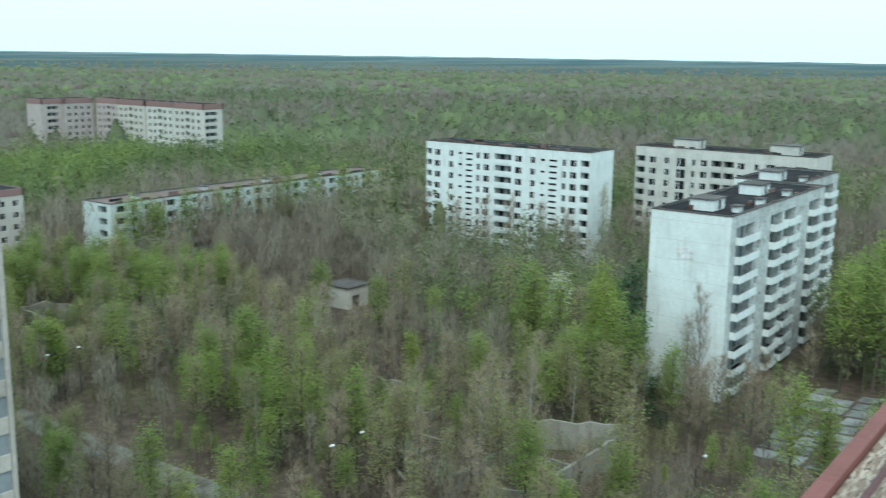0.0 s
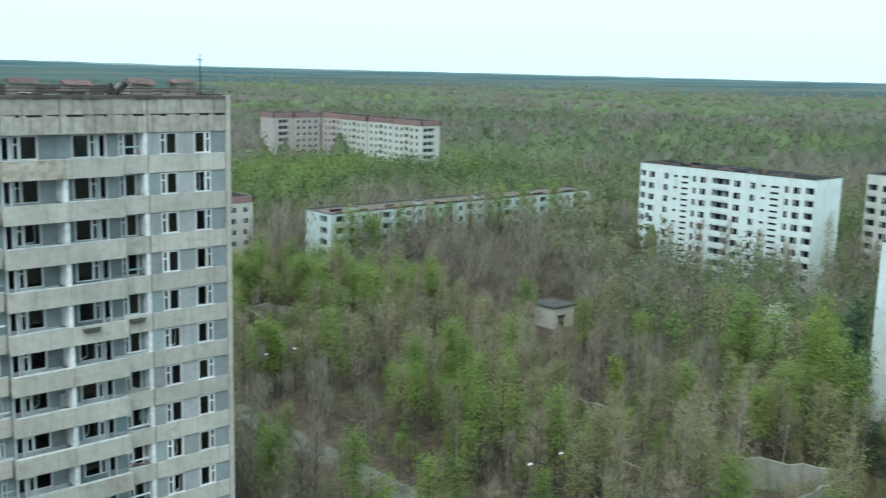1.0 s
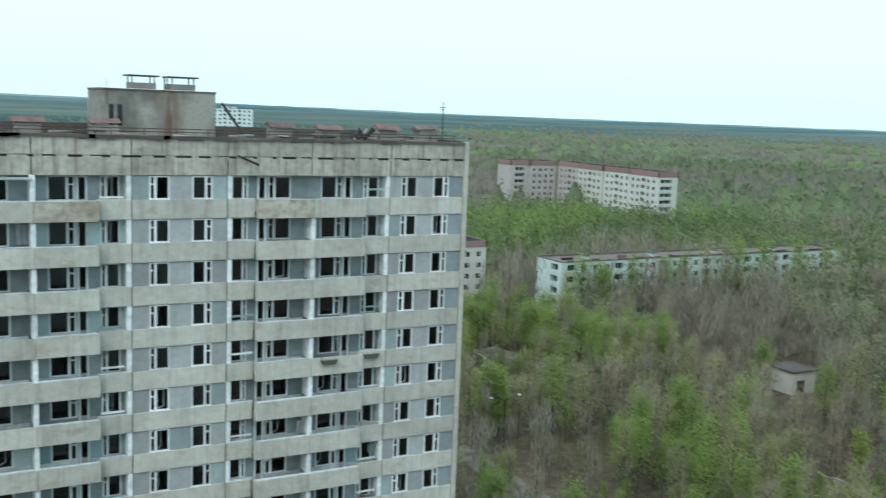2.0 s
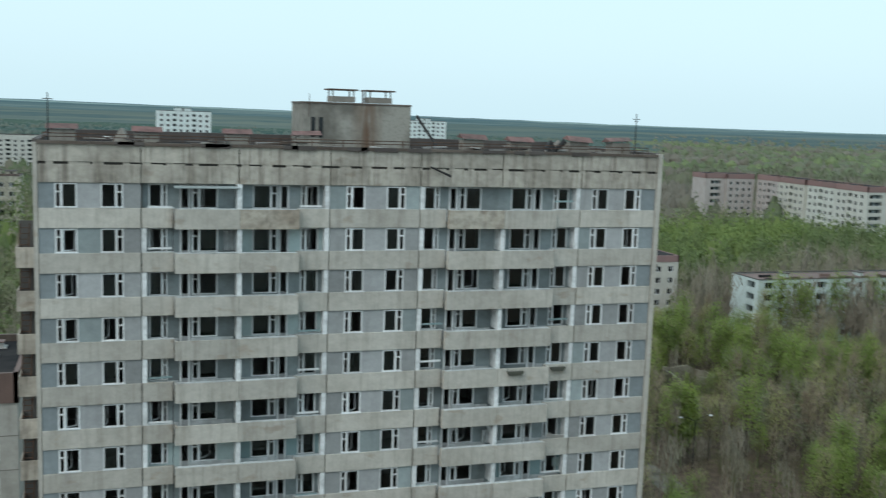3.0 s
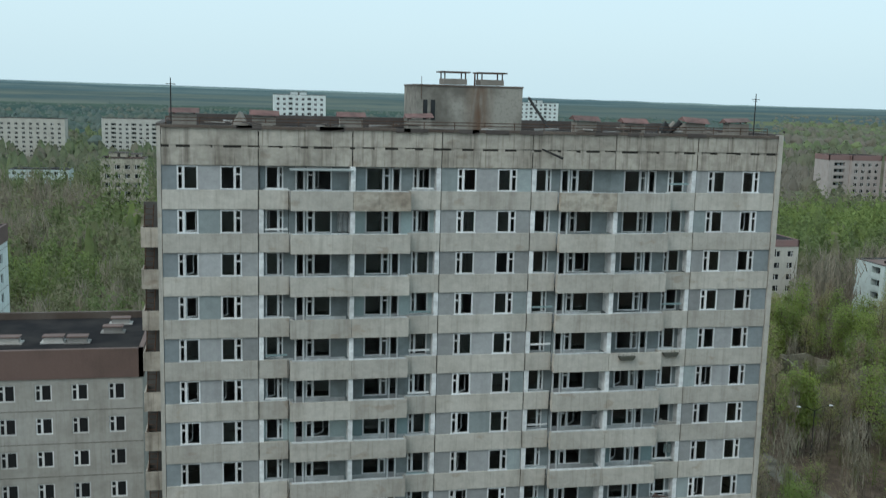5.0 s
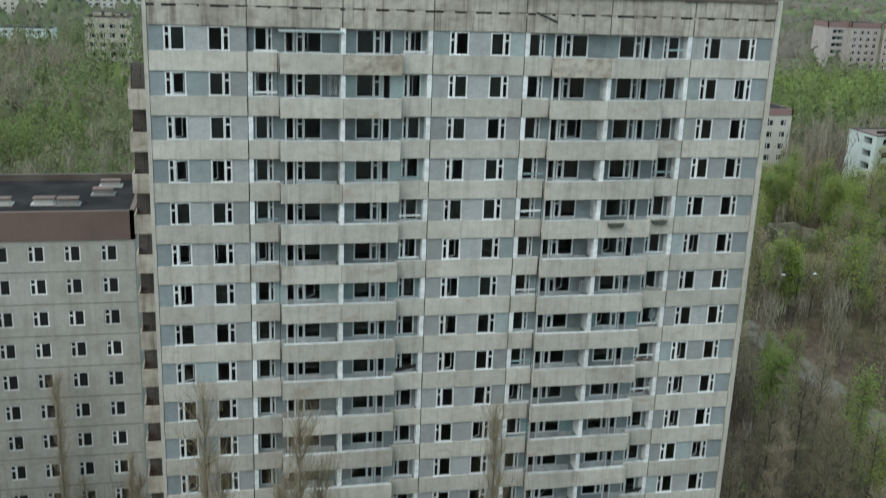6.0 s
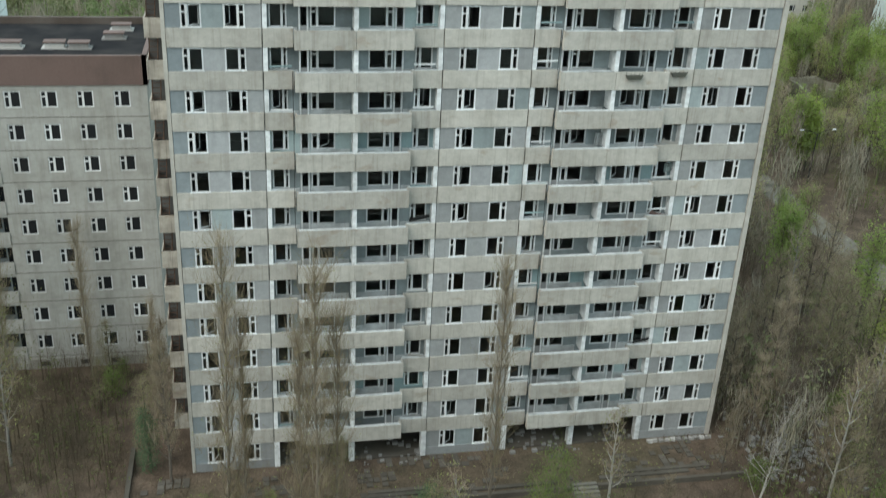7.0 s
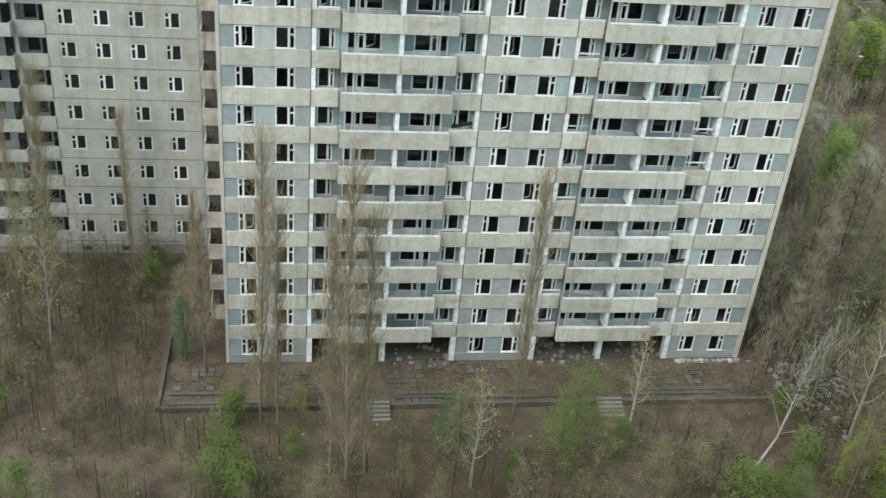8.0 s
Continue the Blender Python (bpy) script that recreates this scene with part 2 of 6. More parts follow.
BLOSSOM = leafy("white_blossom", (0.50, 0.52, 0.40), (0.58, 0.60, 0.46), 0.3)
WOODS = tinted("mixed_spring_woods", [(0.0, (0.255, 0.22, 0.17)), (0.3, (0.31, 0.28, 0.215)), (0.45, (0.225, 0.235, 0.135)), (0.7, (0.165, 0.21, 0.095)), (0.92, (0.185, 0.24, 0.095)), (1.0, (0.22, 0.285, 0.098))], 0.45, 0.14)
THICKET = tinted("brown_thicket", [(0.0, (0.11, 0.088, 0.062)), (0.3, (0.145, 0.122, 0.085)), (0.45, (0.145, 0.15, 0.072)), (0.7, (0.13, 0.17, 0.062)), (1.0, (0.18, 0.24, 0.07))], 0.35)
# The next two carry distance haze in their colours, greyed and slightly blue.
HAZED_WOODS = tinted("far_woods", [(0.0, (0.20, 0.185, 0.15)), (0.3, (0.19, 0.185, 0.135)), (0.5, (0.155, 0.175, 0.11)), (0.8, (0.155, 0.195, 0.108)), (1.0, (0.19, 0.235, 0.115))], 0.3, 0.12)
HAZED_PINES = tinted("hazed_mixed_forest", [(0.0, (0.088, 0.125, 0.115)), (0.3, (0.105, 0.135, 0.115)), (0.45, (0.125, 0.14, 0.112)), (0.75, (0.14, 0.16, 0.115)), (1.0, (0.155, 0.185, 0.12))], 0.1, 0.08)


def ground_material():
    m, n, l, bsdf = nodes_of("leaf_litter_ground", 0.95)
    a = noise_at(n, l, 0.05, (1, 1, 1), 6)
    b = noise_at(n, l, 0.6, (1, 1, 1), 8)
    f = noise_at(n, l, 5.0, (1, 1, 1), 6)
    c = mix(n, l, ramp(n, l, b, 0.35, 0.65), (0.062, 0.0445, 0.0325), (0.132, 0.095, 0.069))
    c = mix(n, l, scaled(n, l, ramp(n, l, a, 0.50, 0.66), 0.4), c, (0.095, 0.093, 0.046))
    g = n.new("ShaderNodeMapRange")
    g.inputs["From Min"].default_value, g.inputs["From Max"].default_value = 0.25, 0.75
    g.inputs["To Min"].default_value, g.inputs["To Max"].default_value = 0.65, 1.3
    l.new(f, g.inputs["Value"])
    c = mix(n, l, 1.0, c, g.outputs[0], "MULTIPLY")
    l.new(c, bsdf.inputs["Base Color"])
    litter = noise_at(n, l, 14.0, (1, 1, 1), 3)
    c = mix(n, l, scaled(n, l, ramp(n, l, litter, 0.56, 0.64), 0.42), c, (0.17, 0.138, 0.098))
    l.new(c, bsdf.inputs["Base Color"])
    bump(n, l, bsdf, f, 0.8, 0.1)
    return m


GROUND = ground_material()


def flaking_roofing():
    """Pale roofing paint that has cracked and flaked into long scales."""
    m, n, l, bsdf = nodes_of("flaking_roofing", 0.95)
    scale, crack, big = noise_at(n, l, 15.0, (0.45, 2.2, 1), 8), noise_at(n, l, 22.0, (0.5, 2.4, 1), 6), noise_at(n, l, 2.5, (1, 1, 1), 5)
    c = mix(n, l, ramp(n, l, scale, 0.46, 0.54), (0.50, 0.42, 0.335), (0.27, 0.20, 0.15))
    c = mix(n, l, ramp(n, l, crack, 0.55, 0.61), c, (0.10, 0.075, 0.055))
    c = mix(n, l, scaled(n, l, ramp(n, l, big, 0.45, 0.65), 0.4), c, (0.24, 0.19, 0.15))
    l.new(c, bsdf.inputs["Base Color"])
    bump(n, l, bsdf, scale, 0.9, 0.03)
    return m


FLAKING = flaking_roofing()
COPING_RED = weathered("rust_red_coping", (0.225, 0.082, 0.068), (0.11, 0.058, 0.05), 0.2, 0.7, 0.15, 0.7, 16.0, mottle=0.25)
RAIL_RED = weathered("dark_red_rail", (0.13, 0.062, 0.06), (0.08, 0.048, 0.045), 0.2, 0.6, 0.1, 0.7, 16.0)
TRACK = weathered("dusty_concrete_track", (0.23, 0.215, 0.18), (0.085, 0.072, 0.05), 0.55, 1.0, 0.1, 0.95, 1.5)


# ---- building blocks ----
def box(bm, x0, y0, z0, x1, y1, z1, mi=0):
    v = [bm.verts.new(p) for p in ((x0, y0, z0), (x1, y0, z0), (x1, y1, z0), (x0, y1, z0), (x0, y0, z1), (x1, y0, z1), (x1, y1, z1), (x0, y1, z1))]
    for q in ((0, 3, 2, 1), (4, 5, 6, 7), (0, 1, 5, 4), (1, 2, 6, 5), (2, 3, 7, 6), (3, 0, 4, 7)):
        f = bm.faces.new([v[i] for i in q])
        f.material_index = mi
    return v


def beam(bm, a, b, r0, r1=None, sides=5, mi=0):
    """A tapered round bar from a to b."""
    a, b = Vector(a), Vector(b)
    r1 = r0 if r1 is None else r1
    d = (b - a).normalized()
    s = d.orthogonal().normalized()
    u = d.cross(s)
    rings = []
    for p, r in ((a, r0), (b, r1)):
        rings.append([bm.verts.new(p + (s * math.cos(k * math.tau / sides) + u * math.sin(k * math.tau / sides)) * r) for k in range(sides)])
    for k in range(sides):
        f = bm.faces.new((rings[0][k], rings[0][(k + 1) % sides], rings[1][(k + 1) % sides], rings[1][k]))
        f.material_index = mi
    bm.faces.new(rings[0][::-1]).material_index = mi
    bm.faces.new(rings[1]).material_index = mi


def mesh_of(name, bm, mats):
    me = bpy.data.meshes.new(name)
    bm.to_mesh(me)
    bm.free()
    for m in mats if isinstance(mats, (list, tuple)) else [mats]:
        me.materials.append(m)
    return me


def part(name, bm, material, parent, label="", at=None):
    """Links a bmesh, or a shared mesh, as one mesh object under a thing or a part."""
    me = bm if isinstance(bm, bpy.types.Mesh) else mesh_of(name, bm, material)
    ob = new(name, me)
    ob.parent = parent
    if at is not None:
        ob.matrix_basis = at
    if label:
        ob["label"] = label
    return ob


def thing(name, label, category, at=(0, 0, 0), group="", kind=""):
    ob = new(name)
    ob.location = at
    return tagged(ob, label, category, group, kind)


def solid(name, bm, mats, label="", category="", group="", kind="", at=None):
    ob = new(name, mesh_of(name, bm, mats))
    if at is not None:
        ob.matrix_basis = at
    return tagged(ob, label, category, group, kind)


def holed(bm, u0, u1, z0, z1, d, holes, depth=0.3, mi=0):
    """A wall at depth d in the face's own frame, with openings that have reveals."""
    us = sorted({u0, u1, *(h[0] for h in holes), *(h[1] for h in holes)})
    zs = sorted({z0, z1, *(h[2] for h in holes), *(h[3] for h in holes)})
    grid = {}

    def vert(i, k):
        if (i, k) not in grid:
            grid[i, k] = bm.verts.new((us[i], d, zs[k]))
        return grid[i, k]
    for i in range(len(us) - 1):
        for k in range(len(zs) - 1):
            cu, cz = (us[i] + us[i + 1]) / 2, (zs[k] + zs[k + 1]) / 2
            if any(h[0] < cu < h[1] and h[2] < cz < h[3] for h in holes):
                continue
            bm.faces.new((vert(i, k), vert(i + 1, k), vert(i + 1, k + 1), vert(i, k + 1))).material_index = mi
    for a, b, c, e in holes:
        p = [(a, c), (b, c), (b, e), (a, e)]
        for k in range(4):
            (ua, za), (ub, zb) = p[k], p[(k + 1) % 4]
            q = [bm.verts.new(x) for x in ((ua, d, za), (ua, d + depth, za), (ub, d + depth, zb), (ub, d, zb))]
            bm.faces.new(q).material_index = mi
    bmesh.ops.remove_doubles(bm, verts=bm.verts, dist=0.0005)


MESHES = {}


def window_mesh(w, h, split, pane_mat, post=0.07):
    """A timber window frame with one narrow vent leaf; split is the share of the width left of the mullion."""
    key = ("window", round(w, 2), round(h, 2), split, pane_mat.name if pane_mat else "", post)
    if key not in MESHES:
        bm = bmesh.new()
        rail = post * 0.75
        box(bm, 0, 0, 0, w, 0.1, rail)
        box(bm, 0, 0, h - rail, w, 0.1, h)
        box(bm, 0, 0, rail, post, 0.1, h - rail)
        box(bm, w - post, 0, rail, w, 0.1, h - rail)
        if split:
            m = w * split
            box(bm, m - post * 0.8, -0.01, rail, m + post * 0.8, 0.1, h - rail)
            a, b = (post, m - post) if split < 0.5 else (m + post, w - post)
            box(bm, a, 0, h * 0.62, b, 0.08, h * 0.62 + post)
        if pane_mat:
            q = [bm.verts.new(p) for p in ((post, 0.06, post), (w - post, 0.06, post), (w - post, 0.06, h - post), (post, 0.06, h - post))]
            bm.faces.new(q).material_index = 1
        MESHES[key] = mesh_of("window", bm, [FRAME, pane_mat or FRAME])
    return MESHES[key]


def face_frame(side, x0, y0, x1, y1):
    """The frame of a house's face: u to the right as seen from outside, depth inwards, z up."""
    u, inward, o = {"s": ((1, 0), (0, 1), (x0, y0)), "w": ((0, -1), (1, 0), (x0, y1)), "e": ((0, 1), (-1, 0), (x1, y0)), "n": ((-1, 0), (0, -1), (x1, y1))}[side]
    return Matrix(((u[0], inward[0], 0, o[0]), (u[1], inward[1], 0, o[1]), (0, 0, 1, 0), (0, 0, 0, 1)))

# ---- ground and roads ----
YARD = weathered("yard_concrete", (0.27, 0.275, 0.265), (0.085, 0.08, 0.06), 0.1, 1.0, 0.25, 0.95, 1.5)


def sheet(name, x0, y0, x1, y1, z, nx, ny, mats, label, category, amp=0.0, seed=0.0):
    bm = bmesh.new()
    vs = [[bm.verts.new((x0 + (x1 - x0) * i / nx, y0 + (y1 - y0) * j / ny, z + amp * noise.noise(Vector((i * 0.7 + seed, j * 0.7, seed))))) for j in range(ny + 1)] for i in range(nx + 1)]
    for i in range(nx):
        for j in range(ny):
            bm.faces.new((vs[i][j], vs[i + 1][j], vs[i + 1][j + 1], vs[i][j + 1]))
    return solid(name, bm, mats, label, category, kind="structure")


sheet("ground", -4800, -700, 4800, 4900, 0.0, 8, 8, GROUND, "brown leaf litter and thin spring grass under the trees", "ground")
sheet("road", 74.3, -60, 78.4, 150, 0.03, 4, 60, TRACK, "overgrown pale concrete road through the trees", "road", 0.02)
yard = thing("pavement", "cracked pale concrete yard slabs beside the white block", "pavement", kind="structure")
yq = random.Random(9)
for i in range(9):
    for j in range(4):
        if yq.random() < 0.12:
            continue
        bm = bmesh.new()
        x, y = 125 + i * 3.7, -39.5 + j * 3.3 + 0.12 * i
        c = [(x + yq.uniform(0.05, 0.8), y + yq.uniform(0.05, 0.7)), (x + 3.7 - yq.uniform(0.05, 0.3), y + yq.uniform(0.05, 0.3)), (x + 3.7 - yq.uniform(0.05, 1.1), y + 3.3 - yq.uniform(0.05, 0.8)), (x + yq.uniform(0.05, 0.3), y + 3.3 - yq.uniform(0.05, 0.3))]
        lo = [bm.verts.new((*p, 0.0)) for p in c]
        hi = [bm.verts.new((*p, 0.07 + yq.uniform(0, 0.07))) for p in c]
        bm.faces.new(hi)
        for k in range(4):
            bm.faces.new((lo[k], lo[(k + 1) % 4], hi[(k + 1) % 4], hi[k]))
        part("slab", bm, YARD, yard)


# ---- panel houses ----
def house(name, label, x0, y0, x1, y1, h, wall, faces, floors, base=0.7, pitch=2.8, crown=None, roof_boxes=(), group="", top=ROOFING, win_h=1.4, band=0.0, ragged=0, other=None):
    """A panel block: walls with real openings on the faces given, windows, loggias with parapets, flat felt roof."""
    e = thing(name, label, "apartment block", (x0, y0, 0), group)
    off = Matrix.Translation((-x0, -y0, 0))
    zc = h - (crown[0] if crown else 0)
    for side in "swen":
        fr = off @ face_frame(side, x0, y0, x1, y1)
        width = (x1 - x0) if side in "sn" else (y1 - y0)
        holes, bm = [], bmesh.new()
        for kind, u, w in faces.get(side, ()):
            for k in range(floors):
                z = base + pitch * k
                if kind == "w":
                    holes.append((u - w / 2, u + w / 2, z + 0.8, z + 0.8 + win_h))
                    part("window", window_mesh(w, win_h, 0.36 if (k + int(u)) % 2 or band else 0.66, GLASS, 0.11 if win_h < 1.4 else 0.07), None, e, "", fr @ Matrix.Translation((u - w / 2, 0.05 if win_h < 1.4 else 0.16, z + 0.8)))
                elif kind == "s":
                    holes.append((u - w / 2, u + w / 2, z + 1.5, z + 2.1))
                    part("window", window_mesh(w, 0.6, 0, GLASS, 0.05), None, e, "", fr @ Matrix.Translation((u - w / 2, 0.16, z + 1.5)))
                elif kind == "d":
                    for dz in (0.15, 1.55):
                        holes.append((u - w / 2, u + w / 2, z + dz, z + dz + 0.55))
                        part("window", window_mesh(w, 0.55, 0, GLASS, 0.05), None, e, "", fr @ Matrix.Translation((u - w / 2, 0.16, z + dz)))
                elif kind == "g":
                    holes.append((u - w / 2, u + w / 2, z + 0.3, z + 2.5))
                    part("window", window_mesh(w, 2.2, 0.36, GLASS, 0.08), None, e, "", fr @ Matrix.Translation((u - w / 2, 0.16, z + 0.3)))
                elif kind in "lb":
                    holes.append((u - w / 2, u + w / 2, z + 0.1, z + 2.45))
                    key = ("loggia", kind, w, wall.name)
                    if key not in MESHES:
                        lb = bmesh.new()
                        reach = -0.1 if kind == "l" else -1.0
                        box(lb, -w / 2, reach, -0.02, w / 2, 0.9, 0.1)
                        box(lb, -w / 2, reach, 0.1, w / 2, reach + 0.1, 1.1)
                        if kind == "b":
                            box(lb, -w / 2, reach + 0.1, 0.1, -w / 2 + 0.08, 0, 1.1)
                            box(lb, w / 2 - 0.08, reach + 0.1, 0.1, w / 2, 0, 1.1)
                        MESHES[key] = mesh_of("balcony", lb, wall)
                    part("balcony", MESHES[key], None, e, "", fr @ Matrix.Translation((u, 0, z)))
                    key = ("back", w)
                    if key not in MESHES:
                        lb = bmesh.new()
                        ww = min(1.3, w * 0.45)
                        holed(lb, -w / 2 - 0.05, w / 2 + 0.05, 0.1, 2.5, 1.2, [(-w * 0.32, -w * 0.32 + ww, 0.9, 2.2)], 0.12)
                        q = [lb.verts.new(p) for p in ((-w * 0.32, 1.3, 0.9), (-w * 0.32 + ww, 1.3, 0.9), (-w * 0.32 + ww, 1.3, 2.2), (-w * 0.32, 1.3, 2.2))]
                        lb.faces.new(q).material_index = 1
                        box(lb, w * 0.2, 1.17, 0.12, w * 0.2 + 0.7, 1.2, 2.2, 1)
                        MESHES[key] = mesh_of("loggia_wall", lb, [LOGGIA, GLASS])
                    part("loggia_wall", MESHES[key], None, e, "", fr @ Matrix.Translation((u, 0, z)))
        holed(bm, 0, width, 0, zc, 0, holes, 0.3 if "l" not in [f[0] for f in faces.get(side, ())] and "b" not in [f[0] for f in faces.get(side, ())] else 1.25)
        part("wall", bm, (other or {}).get(side, wall), e, "", fr)
        if side in faces and band:
            for k in range(floors + 1):
                jb = bmesh.new()
                box(jb, 0.02, -0.015, base + pitch * k - 0.03, width - 0.02, -0.002, base + pitch * k + 0.03)
                part("panel_joint", jb, SOFT_JOINT, e, "", fr)
        if crown:
            bm = bmesh.new()
            box(bm, -0.12, -0.12, zc, width + 0.12, 0.25, h)
            part("parapet", bm, crown[1], e, "", fr)
    w, d = x1 - x0, y1 - y0
    bm = bmesh.new()
    box(bm, 0.2, 0.2, zc - 0.3, w - 0.2, d - 0.2, h - (0.35 if not crown else 0.1))
    roof = part("roof", bm, top, e, "dark roofing felt")
    bm = bmesh.new()
    if not crown:
        for a in ((-0.08, -0.08, w + 0.08, 0.3), (-0.08, d - 0.3, w + 0.08, d + 0.08), (-0.08, 0.3, 0.3, d - 0.3), (w - 0.3, 0.3, w + 0.08, d - 0.3)):
            box(bm, a[0], a[1], h - 0.12, a[2], a[3], h + 0.06)
        part("roof_edge", bm, EDGE, e)
    hq = random.Random(int(x0 * 7 + y0))
    for i in range(ragged):
        along = hq.random()
        bm = bmesh.new()
        ln, hh = hq.uniform(0.8, 3.5), hq.uniform(0.08, 0.5)
        if hq.random() < 0.75:
            x_, y_ = (hq.uniform(0, 0.6), along * (d - ln)) if d > w else (along * (w - ln), hq.uniform(0, 0.6))
        else:
            x_, y_ = hq.uniform(0.5, w - 4), hq.uniform(0.5, d - 4)
        box(bm, x_, y_, h - 0.3, x_ + (0.35 if d > w else ln), y_ + (ln if d > w else 0.35), h + hh)
        part("loose_roofing", bm, hq.choice((COPING, ROOFING, RUST, BROWN_TILE)), e)
    for bx, by, bw, bd, bh in roof_boxes:
        bm = bmesh.new()
        box(bm, bx - x0, by - y0, h - 0.35, bx - x0 + bw, by - y0 + bd, h + bh)
        rb = part("roof_hut", bm, wall, e)
        if bw > 2:
            # A dark plate paints the shade of the door recess.
            bm = bmesh.new()
            box(bm, bx - x0 + bw * 0.45, by - y0 - 0.03, h - 0.2, bx - x0 + bw * 0.45 + 0.9, by - y0 - 0.002, h + bh - 0.15)
            part("hut_door", bm, JOINT_AND_SHADE, rb)
        bm = bmesh.new()
        box(bm, bx - x0 - 0.25, by - y0 - 0.25, h + bh, bx - x0 + bw + 0.25, by - y0 + bd + 0.25, h + bh + 0.18)
        part("roof_slab", bm, EDGE, rb, "brown sheet roof")
    return e


W1_COLS = [("l", 0.9, 1.6), ("w", 3.5, 1.8), ("w", 7.8, 1.4), ("s", 10.6, 1.2), ("d", 13.3, 2.0), ("w", 16.0, 1.1), ("w", 18.4, 1.8), ("l", 23.3, 4.8), ("w", 27.7, 1.9), ("w", 31.7, 1.4), ("s", 34.5, 1.2), ("d", 37.3, 2.2), ("w", 40.3, 1.1), ("w", 42.7, 1.8), ("l", 45.8, 2.2)]
house("apartment_block", "white nine-storey panel block with dark empty windows among bare trees", 211.5, 43, 223.5, 90, 27.5, WHITE_WALL, {"w": W1_COLS}, 9, win_h=1.55, ragged=46)
W2_COLS = [("l", 1.4, 2.4), ("w", 4.6, 1.8), ("w", 8.3, 1.3), ("g", 12.0, 2.4), ("w", 15.2, 1.0), ("w", 17.8, 1.7), ("l", 21.0, 2.6), ("l", 24.0, 2.6), ("w", 27.0, 1.8), ("w", 30.8, 1.2), ("g", 34, 2.2), ("w", 37, 1.3), ("l", 41, 3.0)]
house("apartment_block", "cream nine-storey panel block behind the white one", 238, -0.5, 250, 44, 27.5, PALE_CREAM, {"w": W2_COLS}, 9, ragged=16, base=0.2, win_h=1.55, roof_boxes=[(241, 29, 4.5, 6.4, 1.9), (241, 5, 4.5, 6.4, 1.9)])
N_COLS = [("b", 6.0, 7.6), ("w", 12.2, 1.2), ("s", 14.4, 0.8), ("b", 20.0, 5.6), ("b", 26.8, 5.6), ("w", 32.2, 1.2), ("s", 34.0, 0.8), ("b", 40.2, 6.4)]
house("apartment_block", "white nine-storey block with blank gable and projecting balconies", 141.6, -16.2, 187.2, -4, 27.5, WHITE_WALL, {"s": N_COLS}, 9, roof_boxes=[(146, -11.7, 4.6, 3.6, 1.35), (168, -11.2, 4.6, 3.6, 1.35), (147.4, -15.0, 1.7, 1.0, 0.55), (157.5, -15.0, 1.7, 1.0, 0.55), (170.4, -15.0, 1.7, 1.0, 0.55)], ragged=12, other={"s": GREYER_WALL})
north = bpy.data.objects["apartment_block.002"]
for k in range(1, 10):
    bm = bmesh.new()
    box(bm, -0.012, 0.1, 2.9 * k - 0.02, 0.0, 12.1, 2.9 * k + 0.02)
    part("panel_joint", bm, GREY_WALL, north)
bm = bmesh.new()
box(bm, -0.06, 5.2, 20.6, 0.0, 7.9, 22.2)
part("plaque", bm, LIMEWASH, north, "faded pale plaque")
house("apartment_block", "white nine-storey block stepped back from its neighbour", 187.3, -12, 212, 0.2, 27.5, WHITE_WALL, {"s": [("b", 5.0, 5.6), ("w", 10, 1.4), ("w", 14, 1.4), ("b", 19, 5.6)], "w": []}, 9, roof_boxes=[(189.6, -7.2, 4.6, 3.6, 1.35), (192, -11.2, 1.7, 1.0, 0.5)], ragged=8, other={"s": GREYER_WALL})
house("apartment_block", "pale green five-storey block with rusty roof half hidden by trees", 142.2, 126.8, 237, 137.3, 15.0, GREEN_WALL, {"s": [("w" if i % 4 else "l", 3.0 + i * 3.55, 1.5 if i % 4 else 2.6) for i in range(26)], "w": [("l", 7.5, 3.0)]}, 5, base=0.6, roof_boxes=[(152 + 21 * i, 131, 1.2, 2.0, 0.5) for i in range(4)], top=BROWN_TILE, ragged=70)
# the far block with a red parapet: sections stepped in plan, each of its own tone
SECTIONS = [(250.0, 268.5, 0.0, GREY_WALL), (268.6, 287.0, 0.9, PALE_CREAM), (287.1, 305.0, 0.0, CREAM_WALL), (305.1, 322.0, 1.2, PINK_WALL)]
for y0_, y1_, set_back, mat in SECTIONS:
    house("apartment_block", "far nine-storey block section with a red-brown roof parapet", 276 + set_back, y0_, 286, y1_, 28.0, mat, {"w": [("l" if i_ == 2 else "w", 2.2 + i_ * 3.3, 2.4 if i_ == 2 else 1.6) for i_ in range(5)], "s": [("l", 4, 6)] if y0_ == 250.0 else []}, 9, base=0.0, crown=(2.2, RED_ROOF), group="sections of the far red-topped block", ragged=4)
house("apartment_block", "far pinkish wing of a nine-storey block with a red-brown parapet", 262, 322.5, 276, 334, 28.0, PINK_WALL, {"s": [("w", 2.2 + i * 3.2, 1.6) for i in range(4)], "w": []}, 9, base=0.0, crown=(2.2, RED_ROOF))
house("apartment_block", "far pinkish-grey end wing of a nine-storey block with a red-brown parapet", 252, 324.0, 261.9, 335, 28.0, PINK_WALL, {"s": [("l", 5.0, 5.0)], "w": []}, 9, base=0.0, crown=(2.2, RED_ROOF))
house("apartment_block", "five-storey block with brown parapet and balconies behind the trees", 98, 152, 136.5, 164, 17.0, CREAM_WALL, {"s": [("b" if i % 3 == 2 else "w", 2.5 + i * 3.4, 1.5 if i % 3 != 2 else 3.0) for i in range(11)]}, 5, base=0.9, crown=(1.6, RED_ROOF))
